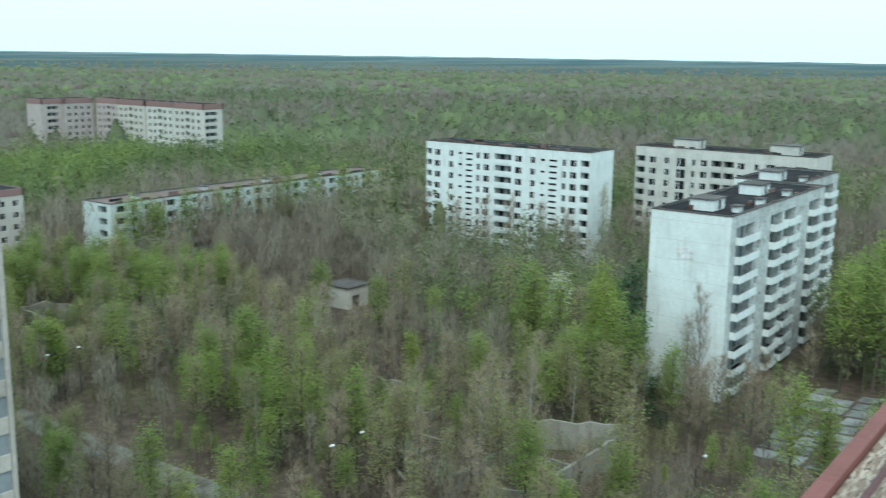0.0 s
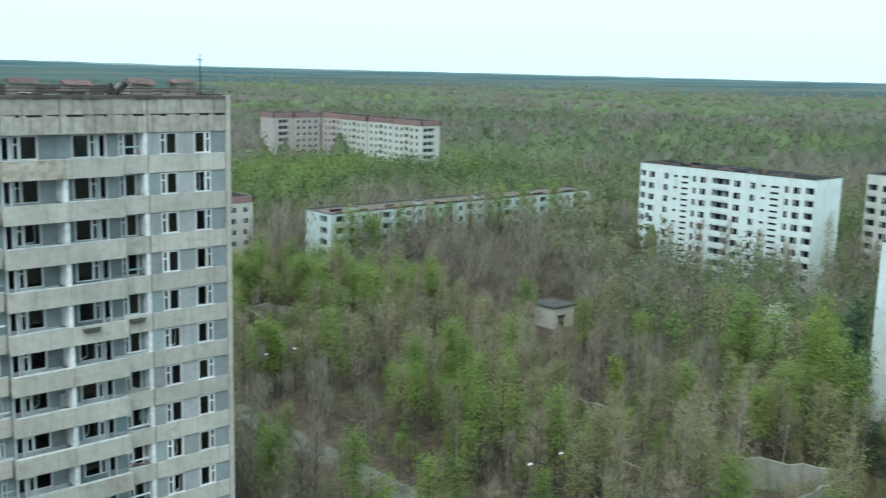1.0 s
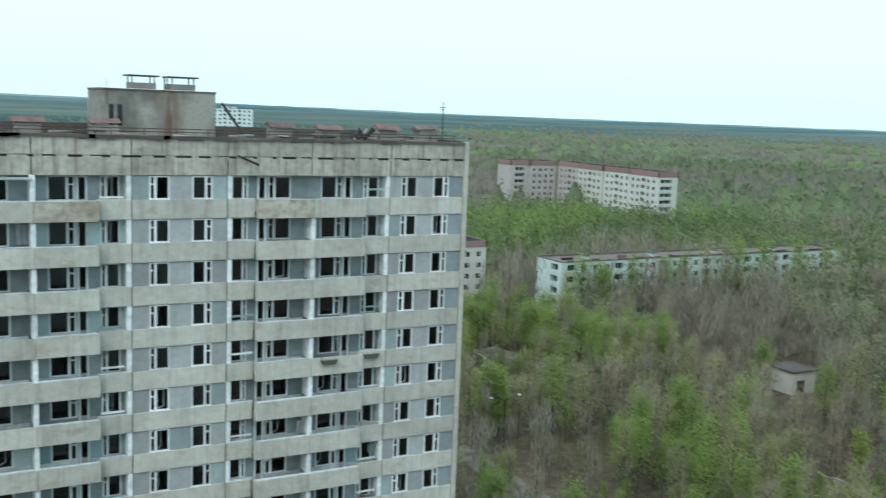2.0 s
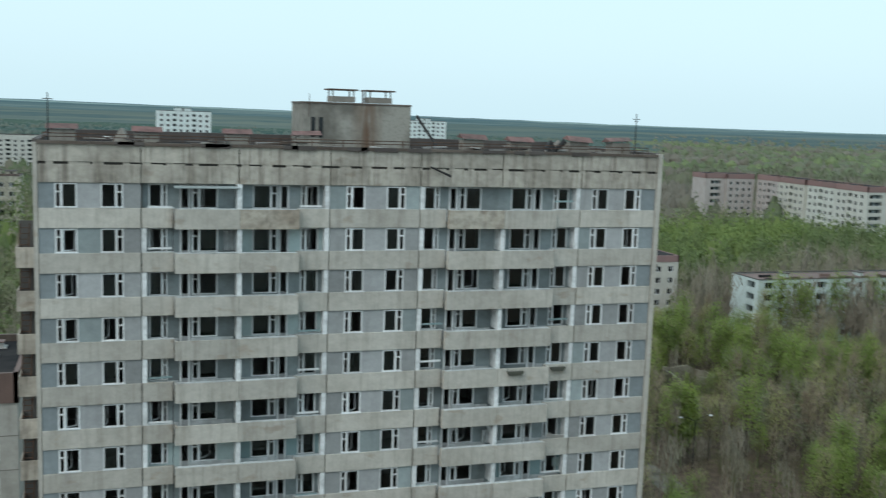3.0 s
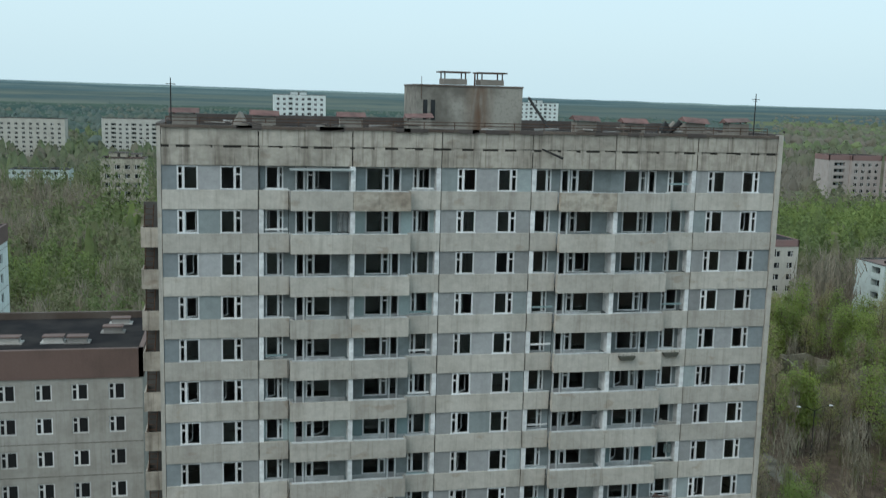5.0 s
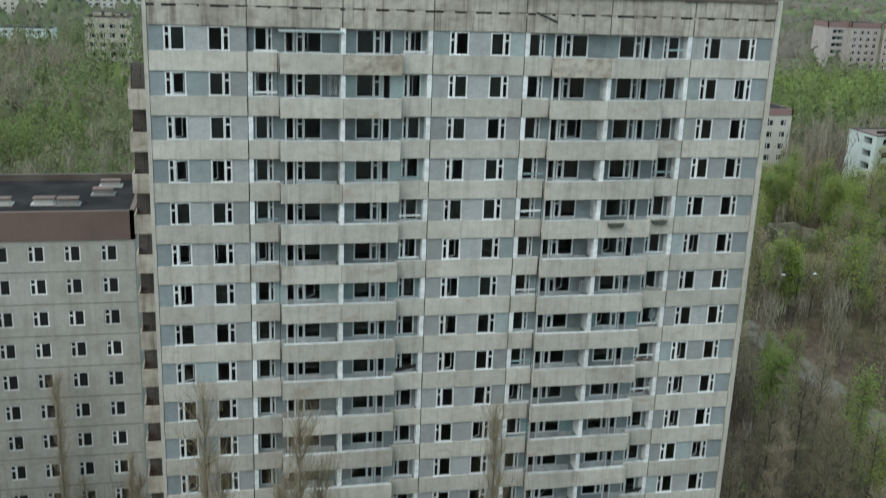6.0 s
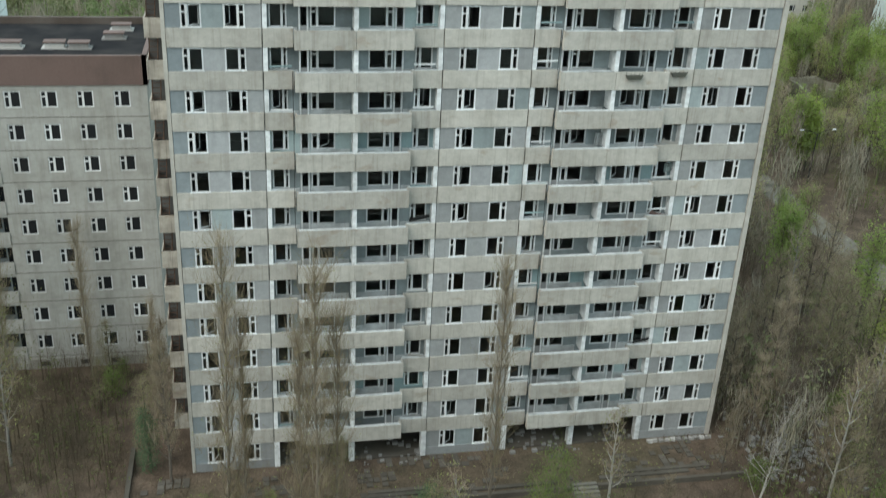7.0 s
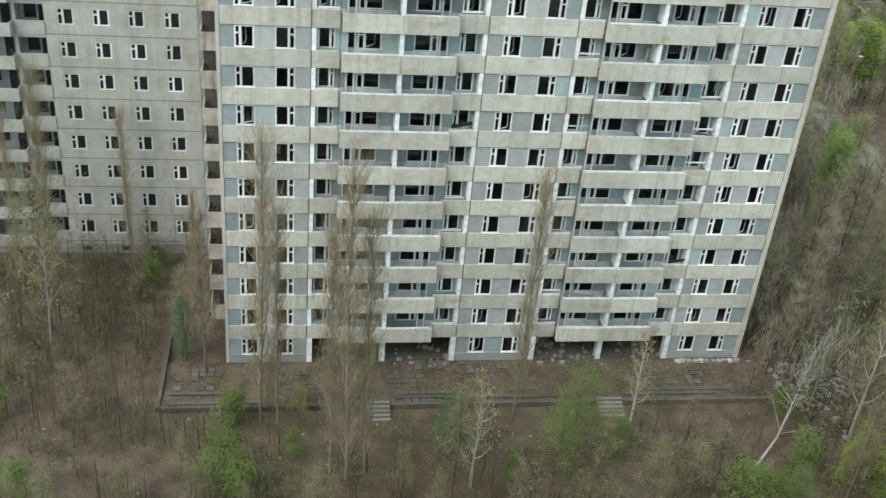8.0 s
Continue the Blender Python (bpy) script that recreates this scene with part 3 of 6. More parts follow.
house("apartment_block", "nine-storey block with brown parapet beyond the yard", -42, 40, -27.8, 87, 29.5, WHITE_WALL, {"e": [("w", 1.7 + i * 2.75, 1.5) for i in range(16)], "s": []}, 9, base=1.1, crown=(2.4, BROWN_TILE), band=1)
house("apartment_block", "distant cream nine-storey block", -141, 598, -101, 610, 28.0, CREAM_WALL, {"s": [("w", 3 + i * 4.2, 1.8) for i in range(9)]}, 9)
house("apartment_block", "distant cream nine-storey block", -190, 600, -145, 612, 28.0, CREAM_WALL, {"s": [("w", 3 + i * 4.2, 1.8) for i in range(10)]}, 9)
house("apartment_block", "distant pale nine-storey block with glazed loggias", -81, 612, -40, 624, 28.5, GREY_WALL, {"s": [("l" if i % 3 == 1 else "w", 3 + i * 4.2, 1.8 if i % 3 != 1 else 3.0) for i in range(9)]}, 9)
house("apartment_block", "distant white sixteen-storey tower", 24.3, 515, 53.5, 530, 46.8, WHITE_WALL, {"s": [("l" if i in (2, 5) else "w", 2.4 + i * 3.5, 2.2 if i in (2, 5) else 1.6) for i in range(8)]}, 16, base=0.8, roof_boxes=[(34, 520, 9, 6, 1.6)], group="distant towers")
house("apartment_block", "distant white sixteen-storey tower", 201, 635, 230.5, 650, 44.9, WHITE_WALL, {"s": [("l" if i in (2, 5) else "w", 2.4 + i * 3.5, 2.2 if i in (2, 5) else 1.6) for i in range(8)]}, 16, base=-0.4, roof_boxes=[(211, 640, 9, 6, 1.6)], group="distant towers")
house("apartment_block", "weathered cream block with a broken roof above the trees", -37.5, 262, -24, 273, 27.0, RUIN_WALL, {"s": [("w", 2.2 + i * 3.0, 1.6) for i in range(4)], "e": [("w", 3, 1.5), ("w", 8, 1.5)]}, 9, base=0.4, ragged=14, roof_boxes=[(-35, 265, 5.5, 4.0, 1.5), (-28.5, 266, 3.0, 4.0, 1.1)], top=BROWN_TILE)
house("apartment_block", "distant pale blue five-storey block", -86, 366, -63, 378, 15.0, GREEN_WALL, {"s": [("w", 2 + i * 3.2, 1.5) for i in range(7)], "e": [("w", 6, 1.5)]}, 5)
house("apartment_block", "distant pale blue five-storey block", -130, 318, -86, 330, 15.0, GREEN_WALL, {"s": [("w", 2 + i * 3.2, 1.5) for i in range(13)], "e": [("w", 6, 1.5)]}, 5)

# the lower block that joins the tower
NB_COLS = [("w", 30.04 + c, 1.3) for c in (-13.45, -10.68, -7.9, -5.05)] + [("l", 30 - 16.15, 2.2), ("b", 30 - 19.4, 3.8), ("w", 30 - 23, 1.12), ("w", 30 - 26, 1.12)]
neighbour = house("apartment_block", "pale grey nine-storey block with brown tiled parapet joined to the tower", -30, 17.3, -3, 29.4, 28.5, NEIGHBOUR_WALL, {"s": NB_COLS}, 9, base=1.25, pitch=2.775, crown=(2.4, BROWN_TILE), win_h=1.38, band=1)



MOSS_PLINTH = weathered("stained_plinth", (0.30, 0.29, 0.26), (0.16, 0.15, 0.12), 0.6, 0.6, 0.05)


def flat_vent(parent, x, y, w, d, h):
    """A low rendered vent box under a flat lid, on the joined block's roof."""
    bm = bmesh.new()
    box(bm, x - w / 2, y - d / 2, 28.35, x + w / 2, y + d / 2, 28.35 + h)
    box(bm, x - w / 2 - 0.25, y - d / 2 - 0.2, 28.35, x + w / 2 + 0.25, y + d / 2 + 0.2, 28.5)
    v = part("vent_shaft", bm, RUBBLE, parent)
    bm = bmesh.new()
    box(bm, x - w / 2 - 0.1, y - d / 2 - 0.1, 28.35 + h, x + w / 2 + 0.1, y + d / 2 + 0.1, 28.45 + h)
    part("vent_lid", bm, BROWN_TILE, v)


for vx, vy in ((-10.2, 20.2), (-8.3, 20.0), (-5.9, 23.4), (-5.6, 26.6), (-16.5, 24.6), (-13.6, 20.2)):
    flat_vent(neighbour, vx + 30, vy - 17.3, 1.5, 0.8, 0.55)
bm = bmesh.new()
box(bm, 0.0, -0.06, 0.0, 12.6, -0.003, 0.95)
box(bm, 14.9, -0.06, 0.0, 26.95, -0.003, 0.95)
part("plinth", bm, MOSS_PLINTH, neighbour, "stained grey plinth")
# Dark plates stand for the shade inside the cellar openings.
for u in (16.0, 19.4, 22.0, 25.2):
    bm = bmesh.new()
    box(bm, u, -0.075, 0.3, u + 0.8, -0.06, 0.75)
    part("cellar_opening", bm, JOINT_AND_SHADE, neighbour)
bm = bmesh.new()
box(bm, 0.2, 11.6, 28.35, 26.8, 12.0, 29.0)
part("rear_parapet", bm, COPING, neighbour)

# ---- the sixteen-storey tower ----
PITCH, HEAD0, FLOORS = 2.8, 2.6, 16
STRIP = 1.56
tower = thing("apartment_tower", "grey concrete sixteen-storey panel tower with empty windows and balconies", "apartment block")
FLUSH = [(0.0, 6.0), (17.9, 24.1), (36.0, 42.0)]
GROUPS = [(6.0, 8.0, 12.0, 15.8, 17.9), (24.1, 26.0, 30.0, 33.9, 36.0)]
rng = random.Random(7)


def panel_mesh(kind, w, h, mat):
    """A concrete facade panel; kind 'out' stands proud of the facade and has side returns."""
    key = ("panel", kind, round(w, 2), round(h, 2), mat.name)
    if key not in MESHES:
        bm = bmesh.new()
        g = 0.03
        if kind != "flat":
            g = 0.01
        if kind == "flat":
            c = 0.025
            box(bm, g + c, -c, c, w - g - c, 0, h - c)
            box(bm, g, 0, 0, w - g, 0.16, h)
        else:
            box(bm, g, -0.65, -0.02, w - g, -0.53, h)
            if "l" in kind:
                box(bm, g, -0.53, -0.02, g + 0.1, -0.2, h)
            if "r" in kind:
                box(bm, w - g - 0.1, -0.53, -0.02, w - g, 0.16, h)
        MESHES[key] = mesh_of("panel", bm, mat)
    return MESHES[key]


for k in range(FLOORS):
    z = HEAD0 + PITCH * k
    hb = PITCH - STRIP if k < 15 else 1.12
    mat = CONCRETE if k < 15 else CONCRETE_TOP
    spans = [("flat", a, b) for a, b in FLUSH]
    for a, b, c, d, e in GROUPS:
        if k < 15:
            spans += [("flat", a, b), ("out l", b, c), ("out r", c, d), ("flat", d, e)]
        else:
            spans += [("flat", a, c), ("flat", c, e)]
    for kind, a, b in spans:
        part("panel", panel_mesh(kind, b - a, hb, SCARRED if k == 14 and a in (12.0, 26.0) else mat), None, tower, "", Matrix.Translation((a + rng.uniform(-0.006, 0.006), rng.uniform(-0.012, 0.012), z + rng.uniform(-0.01, 0.01))))
for a, b in FLUSH + [(g[0], g[2]) for g in GROUPS] + [(g[2], g[4]) for g in GROUPS]:
    part("panel", panel_mesh("flat", b - a, 1.16, CONCRETE_TOP), None, tower, "", Matrix.Translation((a, rng.uniform(-0.012, 0.012), 45.87)))

# attic slit between the two top rows of panels; a dark box paints its shade
bm = bmesh.new()
box(bm, 0.1, 0.12, 45.66, 41.9, 0.2, 45.9)
part("attic_slit", bm, JOINT_AND_SHADE, tower)
a = 0.5
while a < 41.2:
    bm = bmesh.new()
    w_ = rng.uniform(0.3, 0.75)
    box(bm, a, rng.uniform(-0.005, 0.03), 45.68, a + w_, 0.118, 45.89)
    if rng.random() < 0.55:
        box(bm, a + w_, 0.03, 45.68, a + w_ + 0.7, 0.118, 45.8 + rng.uniform(-0.03, 0.05))
    part("vent_block", bm, CONCRETE_TOP, tower)
    a += w_ + rng.uniform(0.75, 1.25)


def tower_window(u, w, z, h, split, d, glazed):
    """A frame in the wall; some leaves hang open, some panes are left."""
    win = part("window", window_mesh(w, h, split, None, 0.1), None, tower, "", Matrix.Translation((u, d, z)))
    m = w * split if split else w
    big = (m + 0.07, w - 0.085) if split < 0.5 else (0.085, m - 0.07)
    small = (0.085, m - 0.07) if split < 0.5 else (m + 0.07, w - 0.085)
    if glazed < 0.5:
        key = ("pane", round(big[0], 2), round(big[1], 2), round(h, 2))
        if key not in MESHES:
            bm = bmesh.new()
            box(bm, big[0], 0.04, 0.085, big[1], 0.05, h - 0.085)
            MESHES[key] = mesh_of("pane", bm, PANE)
        part("pane", MESHES[key], None, win).visible_shadow = False
    elif glazed > 0.62:
        # a leaf swung inwards
        wl_ = big[1] - big[0]
        key = ("sash", round(wl_, 2), round(h, 2))
        if key not in MESHES:
            bm = bmesh.new()
            hh = h - 0.2
            box(bm, 0, 0, 0, wl_, 0.05, 0.06)
            box(bm, 0, 0, hh - 0.06, wl_, 0.05, hh)
            box(bm, 0, 0, 0.06, 0.06, 0.05, hh - 0.06)
            box(bm, wl_ - 0.06, 0, 0.06, wl_, 0.05, hh - 0.06)
            MESHES[key] = mesh_of("sash", bm, FRAME)
        part("sash", MESHES[key], None, win, "", Matrix.Translation((big[0] + 0.02, 0.1, 0.1)) @ pose(0, 0, 0, 0, 0, rng.uniform(25, 80)))
    return win


def infill(u0, u1, z, h, d, mat):
    key = ("infill", round(u1 - u0, 2), round(h, 2), mat.name)
    if key not in MESHES:
        bm = bmesh.new()
        box(bm, 0, 0, 0, u1 - u0, 0.14, h)
        MESHES[key] = mesh_of("infill_panel", bm, mat)
    part("infill_panel", MESHES[key], None, tower, "", Matrix.Translation((u0, d, z)))


REPAINTED = {(9, 0, 1): TEAL, (8, 1, 1): TEAL, (2, 0, 1): TEAL, (9, 0, 0): PALE_TEAL, (14, 0, 1): PALE_TEAL, (2, 1, 1): PALE_TEAL, (12, 0, 1): PALE_TEAL, (5, 1, 0): TEAL}
for k in range(FLOORS):
    zh = HEAD0 + PITCH * k
    zs = zh - STRIP
    for a, b in FLUSH:
        wins = {0.0: ((0.95, 2.25, 0.3), (3.6, 4.95, 0.68)), 17.9: ((19.0, 20.3, 0.3), (21.75, 23.1, 0.68)), 36.0: ((36.9, 38.2, 0.32), (39.5, 40.8, 0.68))}[a]
        cuts = [a + 0.02] + [v for w in wins for v in w[:2]] + [b - 0.02]
        for i in (0, 2, 4):
            edge = (i == 0 and a == 0.0) or (i == 4 and a == 36.0)
            tone = INFILL_BLUE if edge else INFILL_TEAL if rng.random() < 0.16 else INFILL_PALE if i == 2 and rng.random() < 0.75 else INFILL
            infill(cuts[i], cuts[i + 1], zs, STRIP, 0.07 + rng.uniform(0, 0.015), tone)
        for u0, u1, split in wins:
            win = tower_window(u0, u1 - u0, zs + 0.02, STRIP - 0.06, split, 0.06, rng.random())
            key = ("sill", round(u1 - u0, 2))
            if key not in MESHES:
                sb = bmesh.new()
                box(sb, -0.04, -0.1, -0.02, u1 - u0 + 0.04, -0.002, 0.03)
                MESHES[key] = mesh_of("sill", sb, FRAME)
            part("sill", MESHES[key], None, win)
    if k == 0:
        continue
    for gi, (a, b, c, d, e) in enumerate(GROUPS):
        floor_z = zh - 2.6
        spans = [(a + 0.45, a + 1.6, "win"), (b + 0.35, b + 1.0, "door"), (b + 1.1, b + 2.75, "win"), (c + 0.95, c + 2.6, "win"), (c + 2.68, c + 3.33, "door"), (d + 0.3, d + 1.5, "win")]
        bm = bmesh.new()
        holes = [(u0, u1, zs - 0.06 if t == "win" else floor_z + 0.2, zh - 0.08) for u0, u1, t in spans]
        bm.free()
        for half, (ua, ub) in enumerate(((a + 0.1, c), (c, e - 0.1))):
            bm = bmesh.new()
            holed(bm, ua, ub, floor_z, zh + 0.1, 0.75, [h_ for h_ in holes if ua < h_[0] < ub], 0.14)
            part("loggia_wall", bm, REPAINTED.get((k, gi, half), LOGGIA), tower)
            cuts = [ua + 0.25] + [v for sp in spans if ua < sp[0] < ub and sp[2] == "door" for v in (sp[0] - 0.06, sp[1] + 0.06)] + [ub - 0.25]
            for i in (0, 2):
                key = ("dado", round(cuts[i + 1] - cuts[i], 2))
                if key not in MESHES:
                    db = bmesh.new()
                    box(db, 0, 0, 0, cuts[i + 1] - cuts[i], 0.03, 0.78)
                    MESHES[key] = mesh_of("dado", db, DADO)
                if cuts[i + 1] - cuts[i] > 0.9 and rng.random() < 0.85:
                    part("dado", MESHES[key], None, tower, "", Matrix.Translation((cuts[i], 0.718, floor_z + 0.17)))
        for (u0, u1, t), hh in zip(spans, holes):
            if t == "win":
                tower_window(u0, u1 - u0, hh[2], hh[3] - hh[2], 0.72 if u0 < b or c < u0 < d else 0.28, 0.71, rng.random() * 0.75)
            else:
                key = ("door_frame", round(hh[3] - hh[2], 2))
                if key not in MESHES:
                    fb = bmesh.new()
                    w_, h_ = 0.65, hh[3] - hh[2]
                    box(fb, 0, -0.03, 0, 0.12, 0.12, h_)
                    box(fb, w_ - 0.12, -0.03, 0, w_, 0.12, h_)
                    box(fb, 0.12, -0.03, h_ - 0.1, w_ - 0.12, 0.12, h_)
                    MESHES[key] = mesh_of("door_frame", fb, FRAME)
                door = part("door_frame", MESHES[key], None, tower, "", Matrix.Translation((u0, 0.71, hh[2])))
                if rng.random() < 0.85:
                    if "leaf" not in MESHES:
                        lb = bmesh.new()
                        box(lb, 0.12, 0.02, 0.02, 0.53, 0.07, 0.86)
                        box(lb, 0.16, 0.005, 0.1, 0.49, 0.02, 0.78)
                        MESHES["leaf"] = mesh_of("door_panel", lb, INFILL)
                    part("door_panel", MESHES["leaf"], None, door, "grey lower door panel")
        # balcony floor, party walls
        key = ("slab", gi)
        if key not in MESHES:
            bm = bmesh.new()
            box(bm, a + 0.02, 0.16, 0.0, e - 0.02, 0.95, 0.16)
            box(bm, b + 0.12, -0.53, 0.0, d - 0.12, 0.16, 0.16)
            MESHES[key] = mesh_of("balcony_floor", bm, CONCRETE)
        part("balcony_floor", MESHES[key], None, tower, "", Matrix.Translation((0, 0, floor_z + 0.03)))
        for u, front in ((a + 0.02, 0.03), (c - 0.15, -0.5), (e - 0.32, 0.03)):
            key = ("party", front)
            if key not in MESHES:
                bm = bmesh.new()
                box(bm, 0, front, 0, 0.3, 0.95, STRIP + 0.02)
                MESHES[key] = mesh_of("party_wall", bm, LIMEWASH)
            if k < 15 or u > 30 or rng.random() < 0.5:
                part("party_wall", MESHES[key], None, tower, "", Matrix.Translation((u, 0, zs - 0.01)))
        # pale ledges on the parapets
        for u0, u1, y0, y1 in ((a + 0.3, b - 0.02, 0.02, 0.30), (b + 0.14, c - 0.16, -0.60, -0.30), (c + 0.16, d - 0.14, -0.60, -0.30), (d + 0.02, e - 0.34, 0.02, 0.30)):
            if rng.random() < 0.14:
                continue
            key = ("ledge", round(u1 - u0, 2))
            if key not in MESHES:
                lb = bmesh.new()
                box(lb, 0, 0, 0, u1 - u0, 0.28, 0.04)
                MESHES[key] = mesh_of("ledge", lb, DADO)
            part("ledge", MESHES[key], None, tower, "", Matrix.Translation((u0, y0 + rng.uniform(-0.03, 0.02), zs + 0.002)) @ pose(0, 0, 0, rng.uniform(-3, 3), rng.uniform(-0.5, 0.5), 0))
        # things fixed below the parapets, slack boards and boarded rails
        for u in (a + 0.4, d + 0.15):
            if rng.random() < 0.35:
                continue
            bm = bmesh.new()
            box(bm, u, 0.1, 0, u + 1.45, 0.16, 0.12)
            part("rail_board", bm, FRAME if rng.random() < 0.6 else TEAL, tower, "", Matrix.Translation((0, 0, zs + 0.12)) @ pose(0, 0, 0, 0, rng.uniform(-1, 1), 0))

bm = bmesh.new()
box(bm, 0.0, 0.22, 0.0, 42.0, 13.2, 0.28)
part("ground_floor", bm, PAVING, tower)
# columns of the open ground floor, and the walls behind it
for a, b, c, d, e in GROUPS:
    for u in (a, c - 0.2, e - 0.4):
        bm = bmesh.new()
        box(bm, u, -0.05, 0.0, u + 0.42, 0.6, HEAD0)
        part("column", bm, LIMEWASH, tower)
    bm = bmesh.new()
    holed(bm, a, e, 0.0, HEAD0, 4.2, [(a + 2, a + 3.2, 0.4, 2.4), (c + 1, c + 3, 0.9, 2.2), (d, d + 1.1, 0.4, 2.4)], 0.3)
    part("entrance_wall", bm, ROOM, tower)
for a, b in FLUSH:
    bm = bmesh.new()
    box(bm, a + 0.02, 0.03, 0.0, b - 0.02, 0.2, HEAD0 - STRIP)
    part("plinth", bm, INFILL, tower)

# shell: ends, back, floors, rooms
bm = bmesh.new()
box(bm, -0.25, 0.02, 0, 0, 13.5, 47.0)
part("end_wall", bm, CONCRETE, tower)
bm = bmesh.new()
box(bm, 42.0, -0.1, 0, 42.35, 13.5, 47.15)
part("end_wall", bm, CONCRETE, tower)
for k in range(17):
    bm = bmesh.new()
    box(bm, 42.36, -0.06, 2.6 + 2.8 * k - 0.1, 42.46, 0.1, 2.6 + 2.8 * k + 0.05)
    part("panel_joint", bm, JOINT_AND_SHADE, tower)
bm = bmesh.new()
box(bm, 0, 13.2, 0, 42, 13.5, 47.0)
part("back_wall", bm, CONCRETE, tower)
bm = bmesh.new()
box(bm, 0.0, 5.2, 0.1, 42, 5.4, 45.6)
part("inner_wall", bm, ROOM, tower)
for u in (3.0, 6.0, 9.0, 12.0, 14.6, 17.9, 21.0, 24.1, 27.2, 30.0, 32.6, 36.0, 39.0):
    bm = bmesh.new()
    box(bm, u - 0.08, 1.1 if 6 <= u <= 17.9 or 24.1 <= u <= 36 else 0.24, HEAD0, u + 0.08, 5.2, 45.6)
    part("inner_wall", bm, ROOM, tower)
for k in range(1, 17):
    bm = bmesh.new()
    zf = HEAD0 + PITCH * (k - 1) + 0.14
    for a, b in FLUSH:
        box(bm, a, 0.17, zf, b, 5.2, zf + 0.18)
    for g in GROUPS:
        box(bm, g[0], 0.96, zf, g[4], 5.2, zf + 0.18)
    part("floor_slab", bm, ROOM, tower)

# roof
bm = bmesh.new()
box(bm, 0, 0.17, 46.5, 42, 13.2, 46.75)
part("roof", bm, ROOFING, tower, "dark roofing felt")
bm = bmesh.new()
for i in range(14):
    a = i * 3.0
    zt = 47.05 + rng.uniform(-0.02, 0.03)
    bm = bmesh.new()
    box(bm, a, -0.12, zt, a + 2.97, 0.4, zt + 0.06)
    box(bm, a, -0.14, zt - 0.12, a + 2.97, -0.11, zt + 0.05)
    part("coping", bm, COPING, tower, "rusty sheet-metal coping")
bm = bmesh.new()
box(bm, -0.3, 12.9, 46.75, 42.4, 13.55, 47.5)
box(bm, -0.3, 0.4, 46.75, 0.2, 12.9, 47.2)
box(bm, 41.8, 0.4, 46.75, 42.4, 12.9, 47.2)
part("parapet", bm, EDGE, tower)
bm = bmesh.new()
for zr in (47.35, 47.55):
    beam(bm, (0.3, 0.7, zr), (41.5, 0.7, zr), 0.03, None, 5)
    beam(bm, (0.3, 0.7, zr), (0.3, 12.5, zr), 0.03, None, 5)
for i in range(21):
    beam(bm, (0.3 + i * 2.06, 0.7, 46.75), (0.3 + i * 2.06, 0.7, 47.58), 0.03, None, 5)
part("roof_rail", bm, RUST, tower)


def roof_vent(x, y, w, d, h, cap, tilt=0.0, house_=tower):
    """A rendered shaft with a sheet-metal lid on short legs."""
    bm = bmesh.new()
    box(bm, -w / 2, -d / 2, 0, w / 2, d / 2, h)
    box(bm, -w / 2 - 0.12, -d / 2 - 0.12, 0, w / 2 + 0.12, d / 2 + 0.12, 0.12)
    shaft = part("vent_shaft", bm, BRICK, house_, "", Matrix.Translation((x, y, 46.75)))
    bm = bmesh.new()
    for sx in (-1, 1):
        for sy in (-1, 1):
            box(bm, sx * w * 0.42 - 0.04, sy * d * 0.4 - 0.04, h, sx * w * 0.42 + 0.04, sy * d * 0.4 + 0.04, h + 0.12)
    o = w / 2 + 0.2
    v = [bm.verts.new(p) for p in ((-o, -d / 2 - 0.2, h + 0.1), (o, -d / 2 - 0.2, h + 0.1), (o, d / 2 + 0.2, h + 0.1), (-o, d / 2 + 0.2, h + 0.1), (-o, 0, h + 0.1 + cap), (o, 0, h + 0.1 + cap))]
    for q in ((0, 1, 5, 4), (3, 4, 5, 2), (0, 4, 3), (1, 2, 5), (0, 3, 2, 1)):
        bm.faces.new([v[i] for i in q])
    part("vent_lid", bm, RED_METAL, shaft, "red-painted metal lid", pose(0, 0, 0, tilt, tilt * 0.6, 0))


for x, y, t in ((1.35, 2.3, 0), (6.4, 2.3, 2), (12.1, 2.3, 0), (16.7, 2.3, -3), (28.4, 2.3, 3), (32.0, 2.3, 2), (36.5, 2.3, 6), (39.9, 2.3, -4)):
    roof_vent(x, y, 1.5, 1.0, 0.92 + 0.05 * (int(x * 7) % 4), 0.3, t)
    bm = bmesh.new()
    box(bm, x - 1.3, 0.95, 46.76, x + 1.2, 1.55, 47.02)
    part("vent_plinth", bm, RUBBLE, tower, "pale plinth slab", pose(0, 0, 0, 0, 0, 0))
# two collapsed lids that lean on their shafts
for x, mat, w_ in ((4.9, BRICK, 0.75), (34.4, IRON, 0.6), (35.0, BRICK, 0.8)):
    bm = bmesh.new()
    v = [bm.verts.new(p) for p in ((x - w_, 1.6, 46.75), (x + w_, 1.6, 46.75), (x + w_, 3.0, 46.75), (x - w_, 3.0, 46.75), (x - 0.1, 1.9, 47.95), (x + 0.12, 2.6, 47.9))]
    for q in ((0, 1, 4), (1, 2, 5, 4), (2, 3, 5), (3, 0, 4, 5), (0, 3, 2, 1)):
        bm.faces.new([v[i] for i in q])
    part("collapsed_lid", bm, mat, tower)

